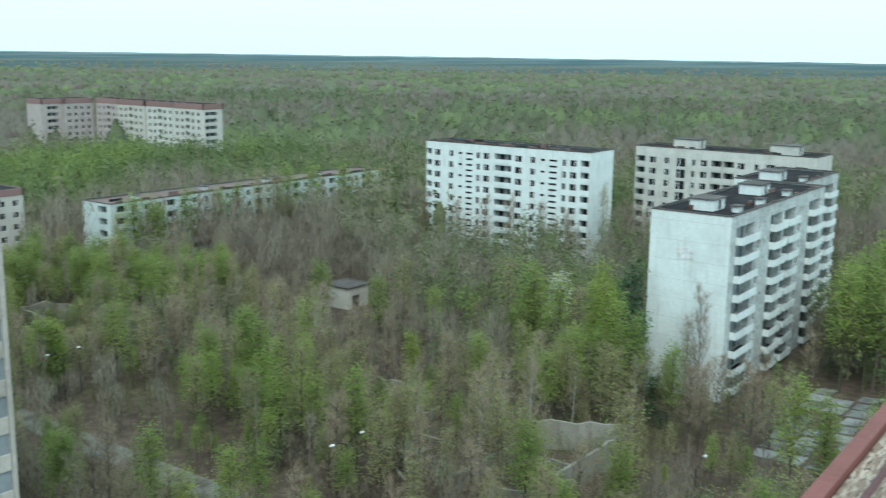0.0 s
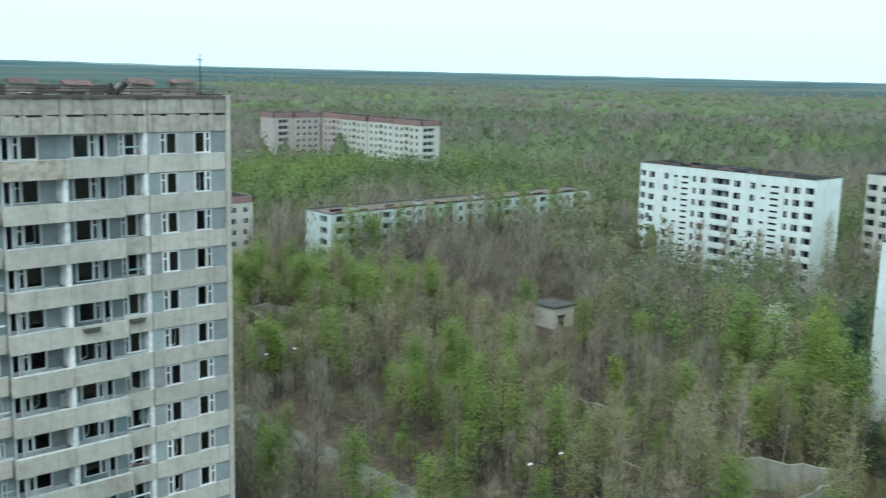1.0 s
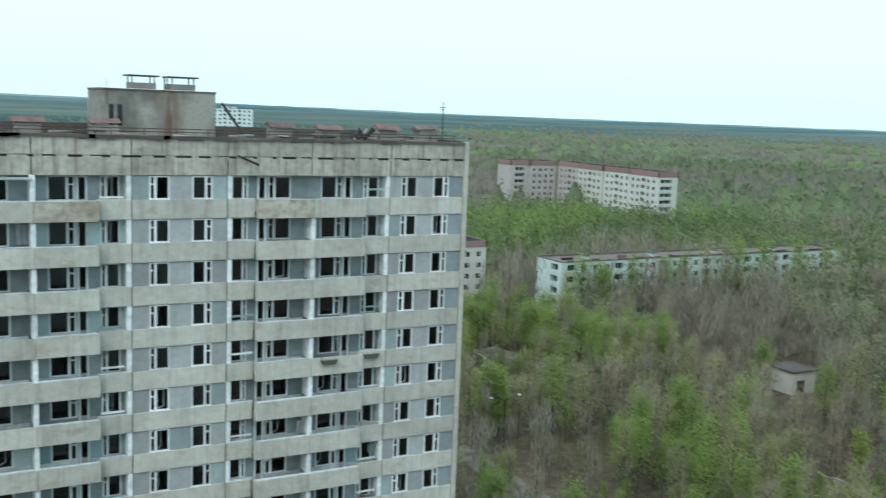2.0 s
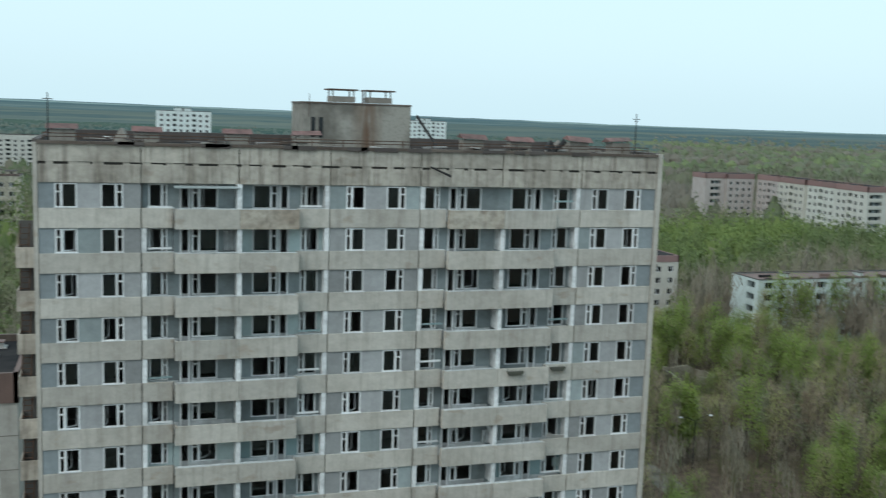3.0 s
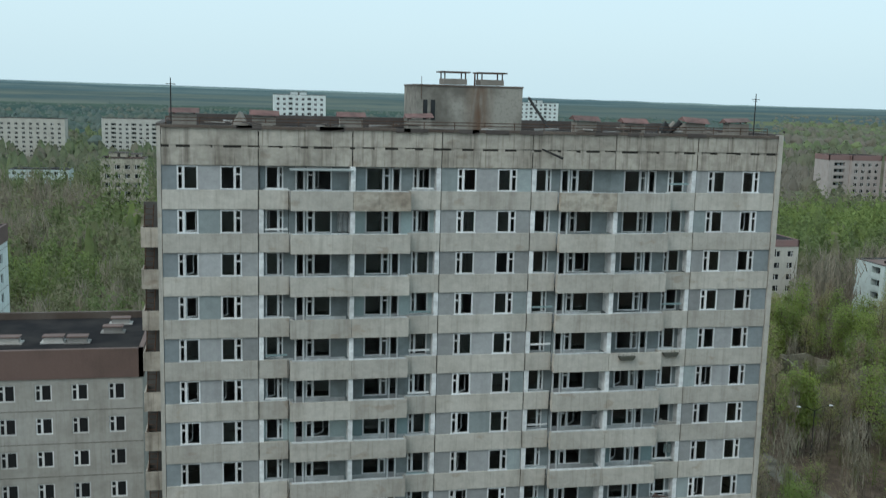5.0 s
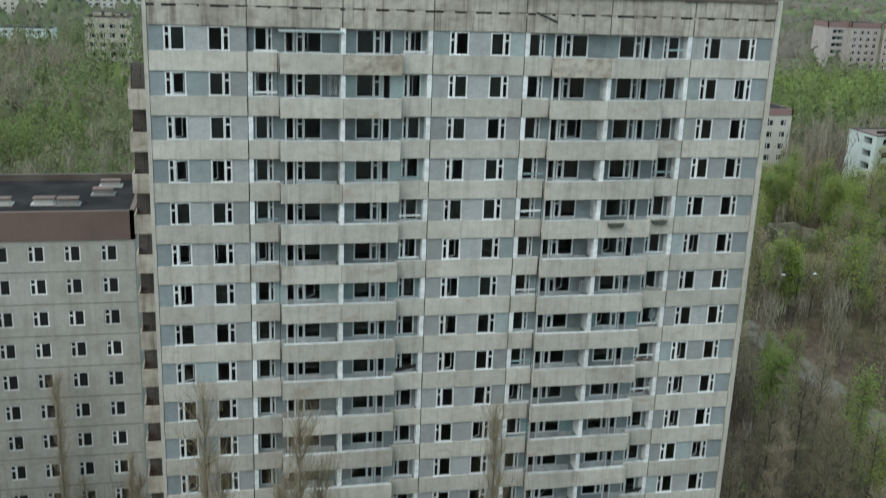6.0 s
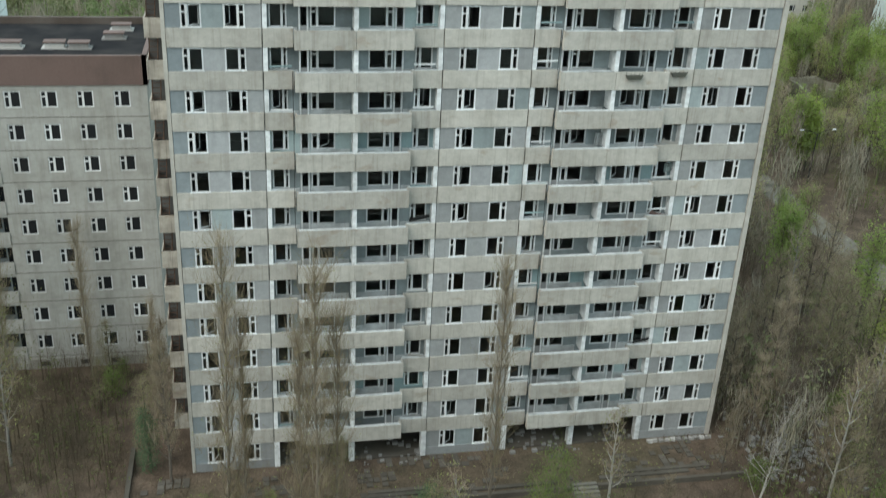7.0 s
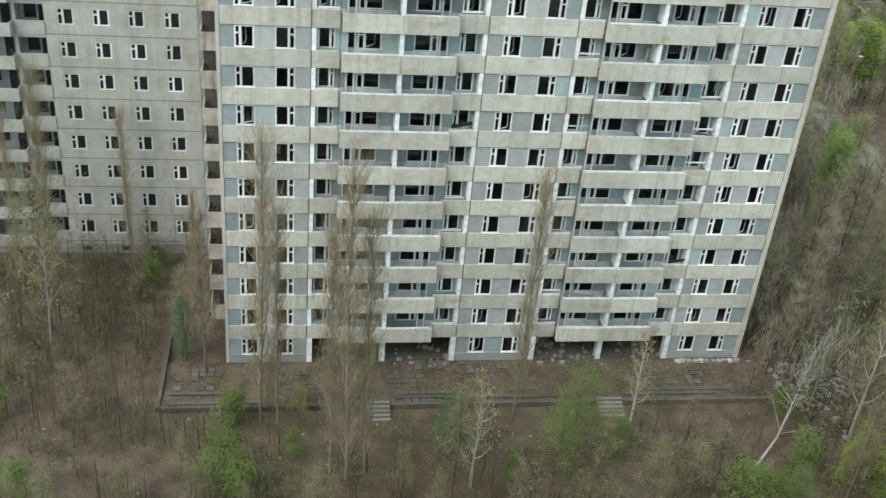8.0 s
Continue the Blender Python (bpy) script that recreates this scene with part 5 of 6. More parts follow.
def tree_proto(h, spread, n, up, leaves, size, twigs, bark, mats, start=0.3, twig_w=0.02, trunk_r=None, fuzz=0.09):
    """Returns the trunk mesh and the crown mesh (branches, twigs, leaves)."""
    trunk, limbs = skeleton(h, spread, n, up, start)
    r = trunk_r or h * 0.013
    t = Soup()
    for i in range(6):
        t.bar(trunk[i], trunk[i + 1], r * (1 - i / 6.6), r * (1 - (i + 1) / 6.6), 6)
    c = Soup()
    tips = []
    for pts in limbs:
        rl = r * 0.38
        for i in range(3 if twig_w < 0.0195 else 2):
            t.bar(pts[i], pts[i + 1], rl * (1 - i * 0.3), rl * (0.7 - i * 0.3) + 0.006, 3)
        for j in range(4):
            s = R.uniform(0.3, 1) * 3
            k = min(2, int(s))
            a = pts[k].lerp(pts[k + 1], s - k)
            ln = h * R.uniform(0.05, 0.13)
            b = a + Vector((R.gauss(0, 1), R.gauss(0, 1), R.gauss(0.5 + up * 0.4, 0.6))).normalized() * ln
            c.blade(a, b, 0.026, 0)
            tips.append((a, b))
        tips.append((pts[2], pts[3]))
    for i in range(twigs):
        a, b = R.choice(tips)
        s = a.lerp(b, R.random())
        e = s + Vector((R.gauss(0, 0.8), R.gauss(0, 0.8), R.gauss(0.45 + up * 0.5, 0.6))).normalized() * h * R.uniform(0.04, 0.10)
        c.blade(s, e, twig_w, 0)
    for i in range(leaves):
        a, b = R.choice(tips)
        s = a.lerp(b, R.uniform(0.2, 1.25)) + Vector((R.gauss(0, 1), R.gauss(0, 1), R.gauss(0, 1))) * h * fuzz * 0.5
        c.leaf(s, size, 1, ((s - Vector((0, 0, h * 0.45))) * 0.5 + Vector((0, 0, h * 0.25))).normalized())
    return t.mesh("trunk", [bark]), c.mesh("crown", mats, True)


KINDS = {}
KINDS["green"] = [tree_proto(11.5, 0.30, 18, 0.95, 1700, 0.15, 160, BARK, [TWIG, LEAF]) for i in range(5)]
KINDS["dull"] = [tree_proto(12, 0.27, 17, 1.15, 1050, 0.118, 420, BARK, [TWIG, LEAF_DULL], 0.25, 0.017) for i in range(5)]
KINDS["bare"] = [tree_proto(11, 0.29, 18, 1.3, 150, 0.08, 850, BARK, [TWIG, LEAF_DULL], 0.2, 0.019) for i in range(5)]
KINDS["birch"] = [tree_proto(12.5, 0.25, 17, 1.2, 300, 0.09, 520, BIRCH, [TWIG, LEAF_DULL], 0.22, 0.014) for i in range(3)]
KINDS["poplar"] = [tree_proto(25, 0.135, 36, 3.6, 520, 0.055, 3000, BARK_POPLAR, [TWIG_POPLAR, LEAF_DULL], 0.06, 0.009, 0.13, 0.035) for i in range(3)]
KINDS["yellow"] = [tree_proto(10, 0.25, 14, 0.9, 1500, 0.16, 120, BARK, [TWIG, LEAF_YELLOW]) for i in range(2)]
KINDS["pine"] = [tree_proto(12, 0.24, 26, 0.1, 2400, 0.2, 0, BARK, [TWIG, NEEDLE], 0.12) for i in range(2)]
KINDS["blossom"] = [tree_proto(10, 0.26, 13, 0.9, 1500, 0.16, 250, BARK, [TWIG, BLOSSOM])]
KINDS["bush"] = [tree_proto(3.2, 0.5, 12, 0.7, 560, 0.10, 160, BARK, [TWIG, LEAF], 0.08, 0.010, 0.04, 0.16) for i in range(3)]
KINDS["shrub"] = [tree_proto(3.4, 0.5, 12, 0.9, 60, 0.1, 650, BARK, [TWIG_BROWN, LEAF_OLIVE], 0.08, 0.012, 0.035, 0.1) for i in range(3)]
KINDS["green_near"] = [tree_proto(11, 0.34, 18, 0.8, 3600, 0.075, 500, BARK, [TWIG_BROWN, LEAF_NEAR], 0.2, 0.012) for i in range(2)]
KINDS["dull_near"] = [tree_proto(11, 0.32, 17, 0.9, 2300, 0.062, 1000, BARK, [TWIG_BROWN, LEAF_OLIVE], 0.15, 0.011) for i in range(3)]
KINDS["yellow_near"] = [tree_proto(10, 0.3, 15, 0.8, 3000, 0.085, 300, BARK, [TWIG_BROWN, LEAF_YELLOW], 0.15, 0.012)]
KINDS["bare_near"] = [tree_proto(10.5, 0.27, 18, 1.3, 260, 0.06, 1900, BARK, [TWIG_BROWN, LEAF_OLIVE], 0.15, 0.012) for i in range(3)]
KINDS["bush_near"] = [tree_proto(3.2, 0.5, 14, 0.7, 1300, 0.07, 300, BARK, [TWIG_BROWN, LEAF_NEAR], 0.08, 0.008, 0.03, 0.16) for i in range(2)]
KINDS["pine_near"] = [tree_proto(12, 0.2, 30, 0.2, 3400, 0.12, 0, BARK, [TWIG_BROWN, NEEDLE], 0.1) for i in range(2)]
LABELS = {
    "green": ("leafy tree in fresh spring green", "tree"), "dull": ("tree with thin olive-green budding crown", "tree"), "bare": ("bare grey-brown tree with fine twigs", "tree"),
    "birch": ("pale-trunked birch with thin bare crown", "tree"), "poplar": ("tall narrow bare poplar before the tower", "tree"), "yellow": ("tree with bright yellow-green young leaves", "tree"),
    "pine": ("dark green conifer with dense needles", "tree"), "blossom": ("tree covered in white spring blossom", "tree"), "bush": ("low bush in fresh green leaf", "bush"), "shrub": ("low bare brown shrub with thin twigs", "bush")}
NAMES = {"green": "leafy_tree", "bare": "bare_tree", "dull": "budding_tree", "bush": "bush", "shrub": "bush", "birch": "birch_tree", "poplar": "poplar_tree", "pine": "conifer_tree"}
RT = random.Random(23)


def tree(kind, x, y, s=1.0, stretch=1.0):
    t, c = RT.choice(KINDS[kind + "_near"] if kind + "_near" in KINDS and x < 64 and y < 22 else KINDS[kind])
    label, cat = LABELS[kind]
    e = thing(NAMES.get(kind, "tree"), label, cat, (x, y, 0), kind + " trees" if cat == "tree" else kind + " bushes")
    e.rotation_euler = (0, 0, RT.uniform(0, 6.28))
    e.scale = (s, s, s * stretch)
    part("trunk", t, None, e)
    part("crown", c, None, e)
    return e


BLOCKED = [(-5.5, -7.5, 43, 14), (-12, -81, 42, -62), (-31, 16, -2, 31), (74, -62, 78.7, 152), (141, -18, 213, 1.5), (210, 42, 225, 91), (237, -2, 251, 45), (141, 125, 238, 139), (147, 60, 155, 68), (97, 151, 138, 165), (-43, 39, -27, 88), (275, 240, 289, 335), (240, 322, 277, 335), (119, -40, 151, -28), (-42, 260, -25, 274)]


def before(x, y, tx, ty, width, length):
    """Whether (x, y) lies in a lane of that width and length from (tx, ty) towards the roof."""
    d = Vector((4.8 - tx, -65 - ty)).normalized()
    p = Vector((x - tx, y - ty))
    return -4 < p.dot(d) < length and abs(p.x * d.y - p.y * d.x) < width / 2


LANES = [(211, 66, 46, 18), (152, -20, 12, 45), (113, 21, 13, 9), (151, 63.5, 8, 34), (114, -14, 22, 18), (108, 18, 6, 12), (106, 95, 13, 30), (154.6, 18.3, 6, 26), (143, 131, 5, 20), (141, -10, 13, 12), (79, 30, 20, 26), (76, 14, 16, 22), (130, 156, 14, 40)]


def lane(x, y):
    return any(before(x, y, *v) for v in LANES)


def free(x, y, gap=1.0):
    return not any(a - gap < x < c + gap and b - gap < y < d + gap for a, b, c, d in BLOCKED)


# trees with a place of their own
for kind, x, y, s, st in (
        ("poplar", 2.6, -6.9, 0.95, 1.0), ("poplar", 3.9, -7.2, 0.74, 1.0), ("poplar", 8.6, -13.0, 1.0, 1.0), ("poplar", 9.9, -12.6, 0.86, 1.0), ("poplar", 7.5, -12.4, 0.8, 1.0), ("poplar", 21.4, -7.3, 0.86, 1.0), ("poplar", -9.4, 15.4, 0.62, 1.0), ("poplar", -15.6, 13.0, 0.8, 1.0), ("poplar", -17.4, 10.0, 0.7, 1.0), ("dull", -7.6, 14.0, 0.5, 1.2), ("bare", -2.6, 4.5, 0.8, 1.4), ("bare", -1.8, -1.0, 0.85, 1.4), ("dull", -3.4, 1.5, 0.55, 1.4), ("yellow", 52.5, -14.5, 0.62, 0.8), ("yellow", 54.5, -13.5, 0.55, 0.8), ("dull", 62, 8, 1.0, 1.0), ("green", 66, 16, 1.0, 1.0),
        ("birch", 17.2, -14.2, 0.8, 1.0), ("bare", -10.2, -9.1, 0.7, 1.0), ("pine", 16.0, -10.6, 0.55, 0.9), ("green", 24.5, -12.1, 0.82, 1.0), ("dull", 26.5, -13.5, 0.6, 1.0), ("dull", -6, -15.5, 0.38, 0.9), ("dull", -1.5, -16, 0.42, 0.9), ("dull", 2, -17, 0.36, 0.9), ("dull", 14.5, -16.5, 0.4, 0.9), ("dull", 33, -15.5, 0.5, 0.9), ("bush", 36, -16.5, 1.3, 1.0), ("dull", 44.5, -15.5, 0.5, 0.9), ("bare", 41, -5.5, 0.6, 1.0), ("bare", 44.5, 2, 0.95, 1.1), ("bare", 44.8, -2, 0.8, 1.1), ("green", 11.0, -1.1, 0.3, 1.0), ("bush", 0.5, -7.6, 1.1, 1.0), ("dull", 5.4, -7.8, 0.4, 1.0),
        ("bush", 0.2, -13.6, 1.5, 1.0), ("bush", 1.6, -14.6, 1.3, 0.9), ("dull", -2.6, -12.2, 0.36, 0.9), ("dull", -0.8, -10.2, 0.3, 0.9), ("bush", 0.9, -6.5, 0.7, 1.1), ("yellow", 5.5, -6.4, 0.3, 1.0), ("dull", 3.2, -6.3, 0.3, 1.0), ("green", 23.2, -13.4, 0.62, 1.0), ("dull", 16.0, -13.8, 0.75, 1.1), ("bush", 37.8, -16.4, 1.1, 0.8), ("bush", 39.2, -16.6, 1.0, 0.8), ("yellow", 46.5, -16.6, 0.62, 0.75), ("yellow", 49.0, -16.2, 0.7, 0.75), ("birch", 47.4, -10.4, 0.95, 1.1), ("birch", 49.6, -8.0, 0.9, 1.1), ("bare", 48.3, 2.2, 1.15, 1.1), ("bare", 50.5, 6.5, 1.2, 1.1), ("dull", 53.5, 3.0, 1.2, 1.1), ("bare", 64.6, 21.0, 1.1, 1.0), ("bare", 60.5, 17.5, 1.1, 1.0), ("bare", 58.0, 8.0, 1.0, 1.0), ("yellow", 63.0, 7.0, 1.05, 1.0), ("dull", 12.3, -14.8, 0.4, 1.0), ("dull", 31.2, -13.2, 0.36, 0.9), ("dull", 34.2, -12.2, 0.32, 0.9), ("shrub", 36.5, -12.0, 1.1, 1.0), ("bush", 43.0, -7.5, 1.0, 0.9), ("dull", -8.4, 11.6, 0.32, 1.2), ("bush", -16.5, -6.0, 1.2, 1.0), ("bush", 20.0, -14.5, 0.9, 1.0), ("bush", 42.0, -13.5, 1.2, 1.0), ("bush", 51.0, -13.0, 1.5, 1.0), ("yellow", 44.4, -15.4, 0.55, 0.8), ("yellow", 45.8, -14.2, 0.6, 0.85), ("shrub", 12.5, -11.0, 1.0, 1.3), ("birch", 30.5, -8.0, 0.75, 1.0), ("dull", -14.5, 5.0, 1.25, 1.1), ("dull", 6.5, -18, 0.6, 0.9), ("dull", -10, -17.5, 0.55, 0.9), ("bare", 19.5, -17.5, 0.6, 0.9), ("dull", 29, -17.5, 0.65, 0.9), ("green", 39, -18, 0.5, 0.8), ("dull", 47.5, -16.5, 0.7, 0.9), ("bare", 34, -10.5, 0.5, 0.9), ("birch", 55, -3, 0.9, 1.0),
        ("blossom", 154.6, 18.3, 1.25, 1.0), ("pine", 138.6, -3.0, 0.95, 1.75), ("pine", 134.0, -6.2, 0.75, 1.6), ("pine", 126.4, -12.6, 0.6, 1.1), ("green", 127.2, -8.6, 1.15, 1.1), ("green", 130.4, -4.2, 1.2, 1.15), ("yellow", 133.5, -1.2, 1.5, 1.15), ("yellow", 140.5, 3.0, 1.5, 1.1), ("dull", 131.0, 1.5, 1.3, 1.1), ("green", 145.0, 122.0, 1.5, 1.0), ("green", 150, 120.5, 1.25, 1.0), ("green", 147.5, 119.0, 1.3, 1.1), ("green", 157, 119, 1.35, 1.15), ("bare", 162, 121, 1.3, 1.1), ("green", 167, 118.5, 1.35, 1.1), ("green", 174, 120.5, 1.35, 1.1), ("dull", 180, 119, 1.5, 1.15), ("dull", 187, 119, 1.4, 1.15), ("green", 193, 121, 1.5, 1.15), ("green", 199, 118.5, 1.5, 1.15), ("bare", 205, 121, 1.4, 1.1), ("green", 211, 118.5, 1.45, 1.15), ("bare", 217, 121, 1.3, 1.1), ("green", 224, 120, 1.3, 1.1), ("dull", 230, 121, 1.3, 1.1), ("bare", 206.5, 46, 1.2, 1.1), ("bare", 207, 53, 1.3, 1.15), ("bare", 207, 61, 1.25, 1.2), ("bare", 207, 69, 1.2, 1.2), ("bare", 207, 77, 1.2, 1.1), ("bare", 206, 86, 1.2, 1.1), ("dull", 212.5, 39.5, 0.9, 1.9), ("bare", 222, 38, 1.3, 1.1), ("green", 136, 8, 1.3, 1.1), ("green", 139, 14, 1.35, 1.1), ("green", 146, 6, 1.4, 1.1), ("dull", 141.5, 20, 1.3, 1.1), ("green", 138, 1.8, 1.25, 1.1), ("green", 109, 34.6, 1.2, 1.0), ("yellow", 118, 22, 0.9, 1.0),
        ("green", 172, -33, 1.5, 1.1), ("green", 181, -30, 1.6, 1.1), ("green", 164, -36, 1.4, 1.1), ("green", 192, -32, 1.6, 1.1), ("green", 168, -38, 1.4, 1.1), ("green", 160.0, -33.0, 1.45, 1.1), ("bare", 154, -25, 0.9, 1.0), ("bare", 163, -24, 1.0, 1.0), ("bare", 172, -23.5, 1.1, 1.0), ("bare", 182, -22.5, 1.1, 1.0), ("bare", 143, -22, 0.8, 1.0), ("bare", 131, -24.5, 0.9, 1.0), ("bare", 126.4, -26.3, 0.95, 1.0), ("birch", 125.0, -30.8, 0.9, 1.0), ("dull", 128.5, -27.8, 0.8, 1.0), ("bare", 135.5, -22.0, 0.8, 1.0), ("bare", 139.2, -13.8, 1.0, 1.6), ("bare", 139.4, -11.4, 0.8, 1.5), ("green", 158.5, -28.6, 1.5, 1.1), ("green", 164.0, -27.4, 1.55, 1.1), ("green", 169.5, -28.6, 1.6, 1.1), ("green", 178.0, -29.0, 1.65, 1.1), ("green", 187.0, -28.0, 1.6, 1.1), ("green", 114.6, -34.6, 1.15, 1.1), ("bare", 121.9, -20.8, 0.95, 1.1), ("birch", 101.0, -3.0, 1.3, 1.0), ("birch", 104.5, -6.0, 1.25, 1.0), ("birch", 99.5, -5.8, 1.2, 1.0), ("poplar", -3.4, 9.0, 0.45, 1.0), ("birch", -14, 3, 0.9, 1), ("birch", -17, -2, 1.0, 1), ("pine", -3.4, 0.8, 0.42, 1.2)):
    tree(kind, x, y, s, st)
count = {}
tries = 0
while tries < 5200:
    tries += 1
    x, y = RT.uniform(43.5, 142), RT.uniform(-46, 124)
    if not free(x, y) or (x < 52 and y < -18) or (x < 60 and -8 < y < 30 and RT.random() < 0.8):
        continue
    if noise.noise(Vector((x * 0.035, y * 0.035, 9.0))) < -0.28 or RT.random() < 0.64:
        continue
    g = noise.noise(Vector((x * 0.03, y * 0.03, 2.0))) * 0.8 + RT.uniform(-0.72, 0.56)
    if x < 76 and -10 < y < 60:
        g -= 0.5
    if 92 < x < 124 and -24 < y < 10:
        g = RT.choice((-0.5, -0.5, 0.0, 0.0, 0.15, 0.3))
    if 102 < x < 140 and 50 < y < 88:
        g -= 0.2
    if 84 < x < 140 and 20 < y < 50:
        g -= 0.02
    kind = "bare" if g < -0.12 else "dull" if g < 0.12 else "birch" if g < 0.2 else "green" if RT.random() < 0.96 else "yellow"
    low = lane(x, y)
    if count.get(kind, 0) >= 298 or (low and RT.random() < 0.5):
        continue
    count[kind] = count.get(kind, 0) + 1
    tree(kind, x, y, RT.uniform(0.6, 1.1) * (0.45 if low else 1), RT.uniform(0.9, 1.2))
for i in range(230):
    x, y = RT.uniform(-26, 75), RT.uniform(-40, 16)
    if free(x, y, 0.3) and (x > 43 or RT.random() < 0.45):
        tree(RT.choice(("shrub", "shrub", "bush", "shrub")), x, y, RT.uniform(0.4, 1.1))
for i in range(70):
    x, y = RT.uniform(42, 74), RT.uniform(-40, 40)
    if free(x, y, 0.5) and not (x < 56 and -6 < y < 24):
        tree(RT.choice(("bare", "dull", "birch", "green", "bare")), x, y, RT.uniform(0.5, 0.95))

# undergrowth: dry stalks, seedlings and low twigs over the open ground
U = random.Random(31)
under = Soup()
R = random.Random(77)
for i in range(26000):
    if i % 2:
        x, y = U.uniform(-26, 60), U.uniform(-34, 16)
    else:
        x, y = U.uniform(44, 140), U.uniform(-44, 120)
    if (-0.5 < x < 42.5 and -0.2 < y < 14) or (-31 < x < -2.5 and y > 16.9) or (not free(x, y, 0) and not (-5 < x < 43 and -7.5 < y < -0.3 and U.random() < 0.8)):
        continue
    if noise.noise(Vector((x * 0.16, y * 0.16, 7.0))) < U.uniform(-0.5, 0.3):
        continue
    zb = 0.36 if -4.8 < x < 43 and -5.4 < y < 0 else 0.0
    h = U.uniform(0.25, 1.1)
    p = Vector((x, y, zb))
    for j in range(3):
        under.blade(p + Vector((U.uniform(-0.3, 0.3), U.uniform(-0.3, 0.3), 0)), p + Vector((U.uniform(-0.5, 0.5), U.uniform(-0.5, 0.5), h * U.uniform(0.5, 1))), 0.018, 0)
    if U.random() < 0.45:
        for j in range(2):
            under.leaf(p + Vector((U.uniform(-0.4, 0.4), U.uniform(-0.4, 0.4), h * U.uniform(0.2, 0.9))), 0.065, 1 if U.random() < 0.6 else 2)
tagged(new("undergrowth", under.mesh("undergrowth", [STALK, LEAF_OLIVE, LEAF])), "dry stalks and low seedlings on the open ground", "undergrowth", kind="stuff")

# a fallen pale birch
DEAD_WOOD = weathered("bleached_dead_wood", (0.31, 0.295, 0.26), (0.19, 0.175, 0.145), 0.2, 0.5, 0.1)
fallen = thing("fallen_tree", "fallen pale dead birch leaning over the bushes", "tree", (38.9, -12.9, 0))
stem = [Vector(p) for p in ((0, 0, 0.1), (2.2, 2.0, 0.9), (4.2, 4.4, 2.1), (6.0, 6.6, 3.0), (7.6, 8.6, 3.5), (9.0, 10.4, 3.7))]
bm = bmesh.new()
for i in range(5):
    beam(bm, stem[i], stem[i + 1], 0.105 - 0.017 * i, 0.088 - 0.017 * i, 6)
part("trunk", bm, DEAD_WOOD, fallen)
for i in range(58):
    bm = bmesh.new()
    k = rr.choice((1, 2, 2, 3, 3, 3, 4, 4))
    p = stem[k].lerp(stem[k + 1], rr.random())
    q = p + Vector((rr.uniform(-1.4, 3.2), rr.uniform(-2.0, 2.2), rr.uniform(-0.4, 2.2)))
    beam(bm, p, q, 0.028, 0.013, 4)
    for j in range(3):
        o = p.lerp(q, rr.uniform(0.4, 1))
        beam(bm, o, o + Vector((rr.uniform(-0.5, 1.2), rr.uniform(-0.9, 0.9), rr.uniform(-0.5, 0.9))), 0.016, 0.007, 3)
    part("branch", bm, DEAD_WOOD, fallen)


# ---- woods beyond: many trees in one mesh ----
def wood_proto(leaves, size, tall, wide, seed, bare=False, fat=0.16):
    """One tree of the woods: leaf clumps round a few lobes, or fine upright twigs, and a thin stem."""
    q = random.Random(seed)
    v, f, n = [], [], []
    mid = Vector((0, 0, tall * 0.45))
    lobes = [(q.gauss(0, wide * 0.3), q.gauss(0, wide * 0.3), tall * q.uniform(0.35, 0.92), wide * q.uniform(0.25, 0.5)) for i in range(8)]
    for i in range(leaves):
        cx, cy, cz, cr = q.choice(lobes)
        d = Vector((q.gauss(0, 1), q.gauss(0, 1), q.gauss(0, 1))).normalized() * cr * q.uniform(0.4, 1.1)
        p = Vector((cx, cy, cz)) + Vector((d.x, d.y, d.z * 1.5))
        if bare:
            b = Vector((q.gauss(0, 0.35), q.gauss(0, 0.35), 1)).normalized()
            c = Vector((-d.y + q.gauss(0, 0.2) * cr, d.x + q.gauss(0, 0.2) * cr, 0)).normalized()
            s, t = size * 1.9 * q.uniform(0.6, 1.3), size * fat
        else:
            a = (d.normalized() + Vector((q.gauss(0, 0.4), q.gauss(0, 0.4), 0.55 + q.gauss(0, 0.4)))).normalized()
            b = a.orthogonal().normalized()
            b = b * math.cos(i) + a.cross(b) * math.sin(i)
            c = b.cross(a)
            s, t = size * q.uniform(0.8, 1.7), size * q.uniform(0.35, 0.75)
        face = c.cross(b).normalized()
        round_ = ((p - mid) * 0.5 + Vector((0, 0, tall * 0.3))).normalized()
        n += [tuple((face + round_ * 0.75).normalized())] * 3
        n0 = len(v)
        v += [p - b * s - c * t, p - b * s + c * t, p + b * s]
        f.append((n0, n0 + 1, n0 + 2))
    n0 = len(v)
    r = 0.012 * tall
    v += [Vector((r, 0, 0)), Vector((-r, r, 0)), Vector((-r, -r, 0)), Vector((0.03, 0, tall * 0.85)), Vector((-0.03, 0.03, tall * 0.85)), Vector((-0.03, -0.03, tall * 0.85))]
    f += [(n0, n0 + 1, n0 + 3), (n0 + 1, n0 + 2, n0 + 4), (n0 + 2, n0, n0 + 5)]
    n += [(1, 0, 0.2), (-0.7, 0.7, 0.2), (-0.7, -0.7, 0.2)] * 2
    return np.array([tuple(p) for p in v]), np.array(f), np.array(n)


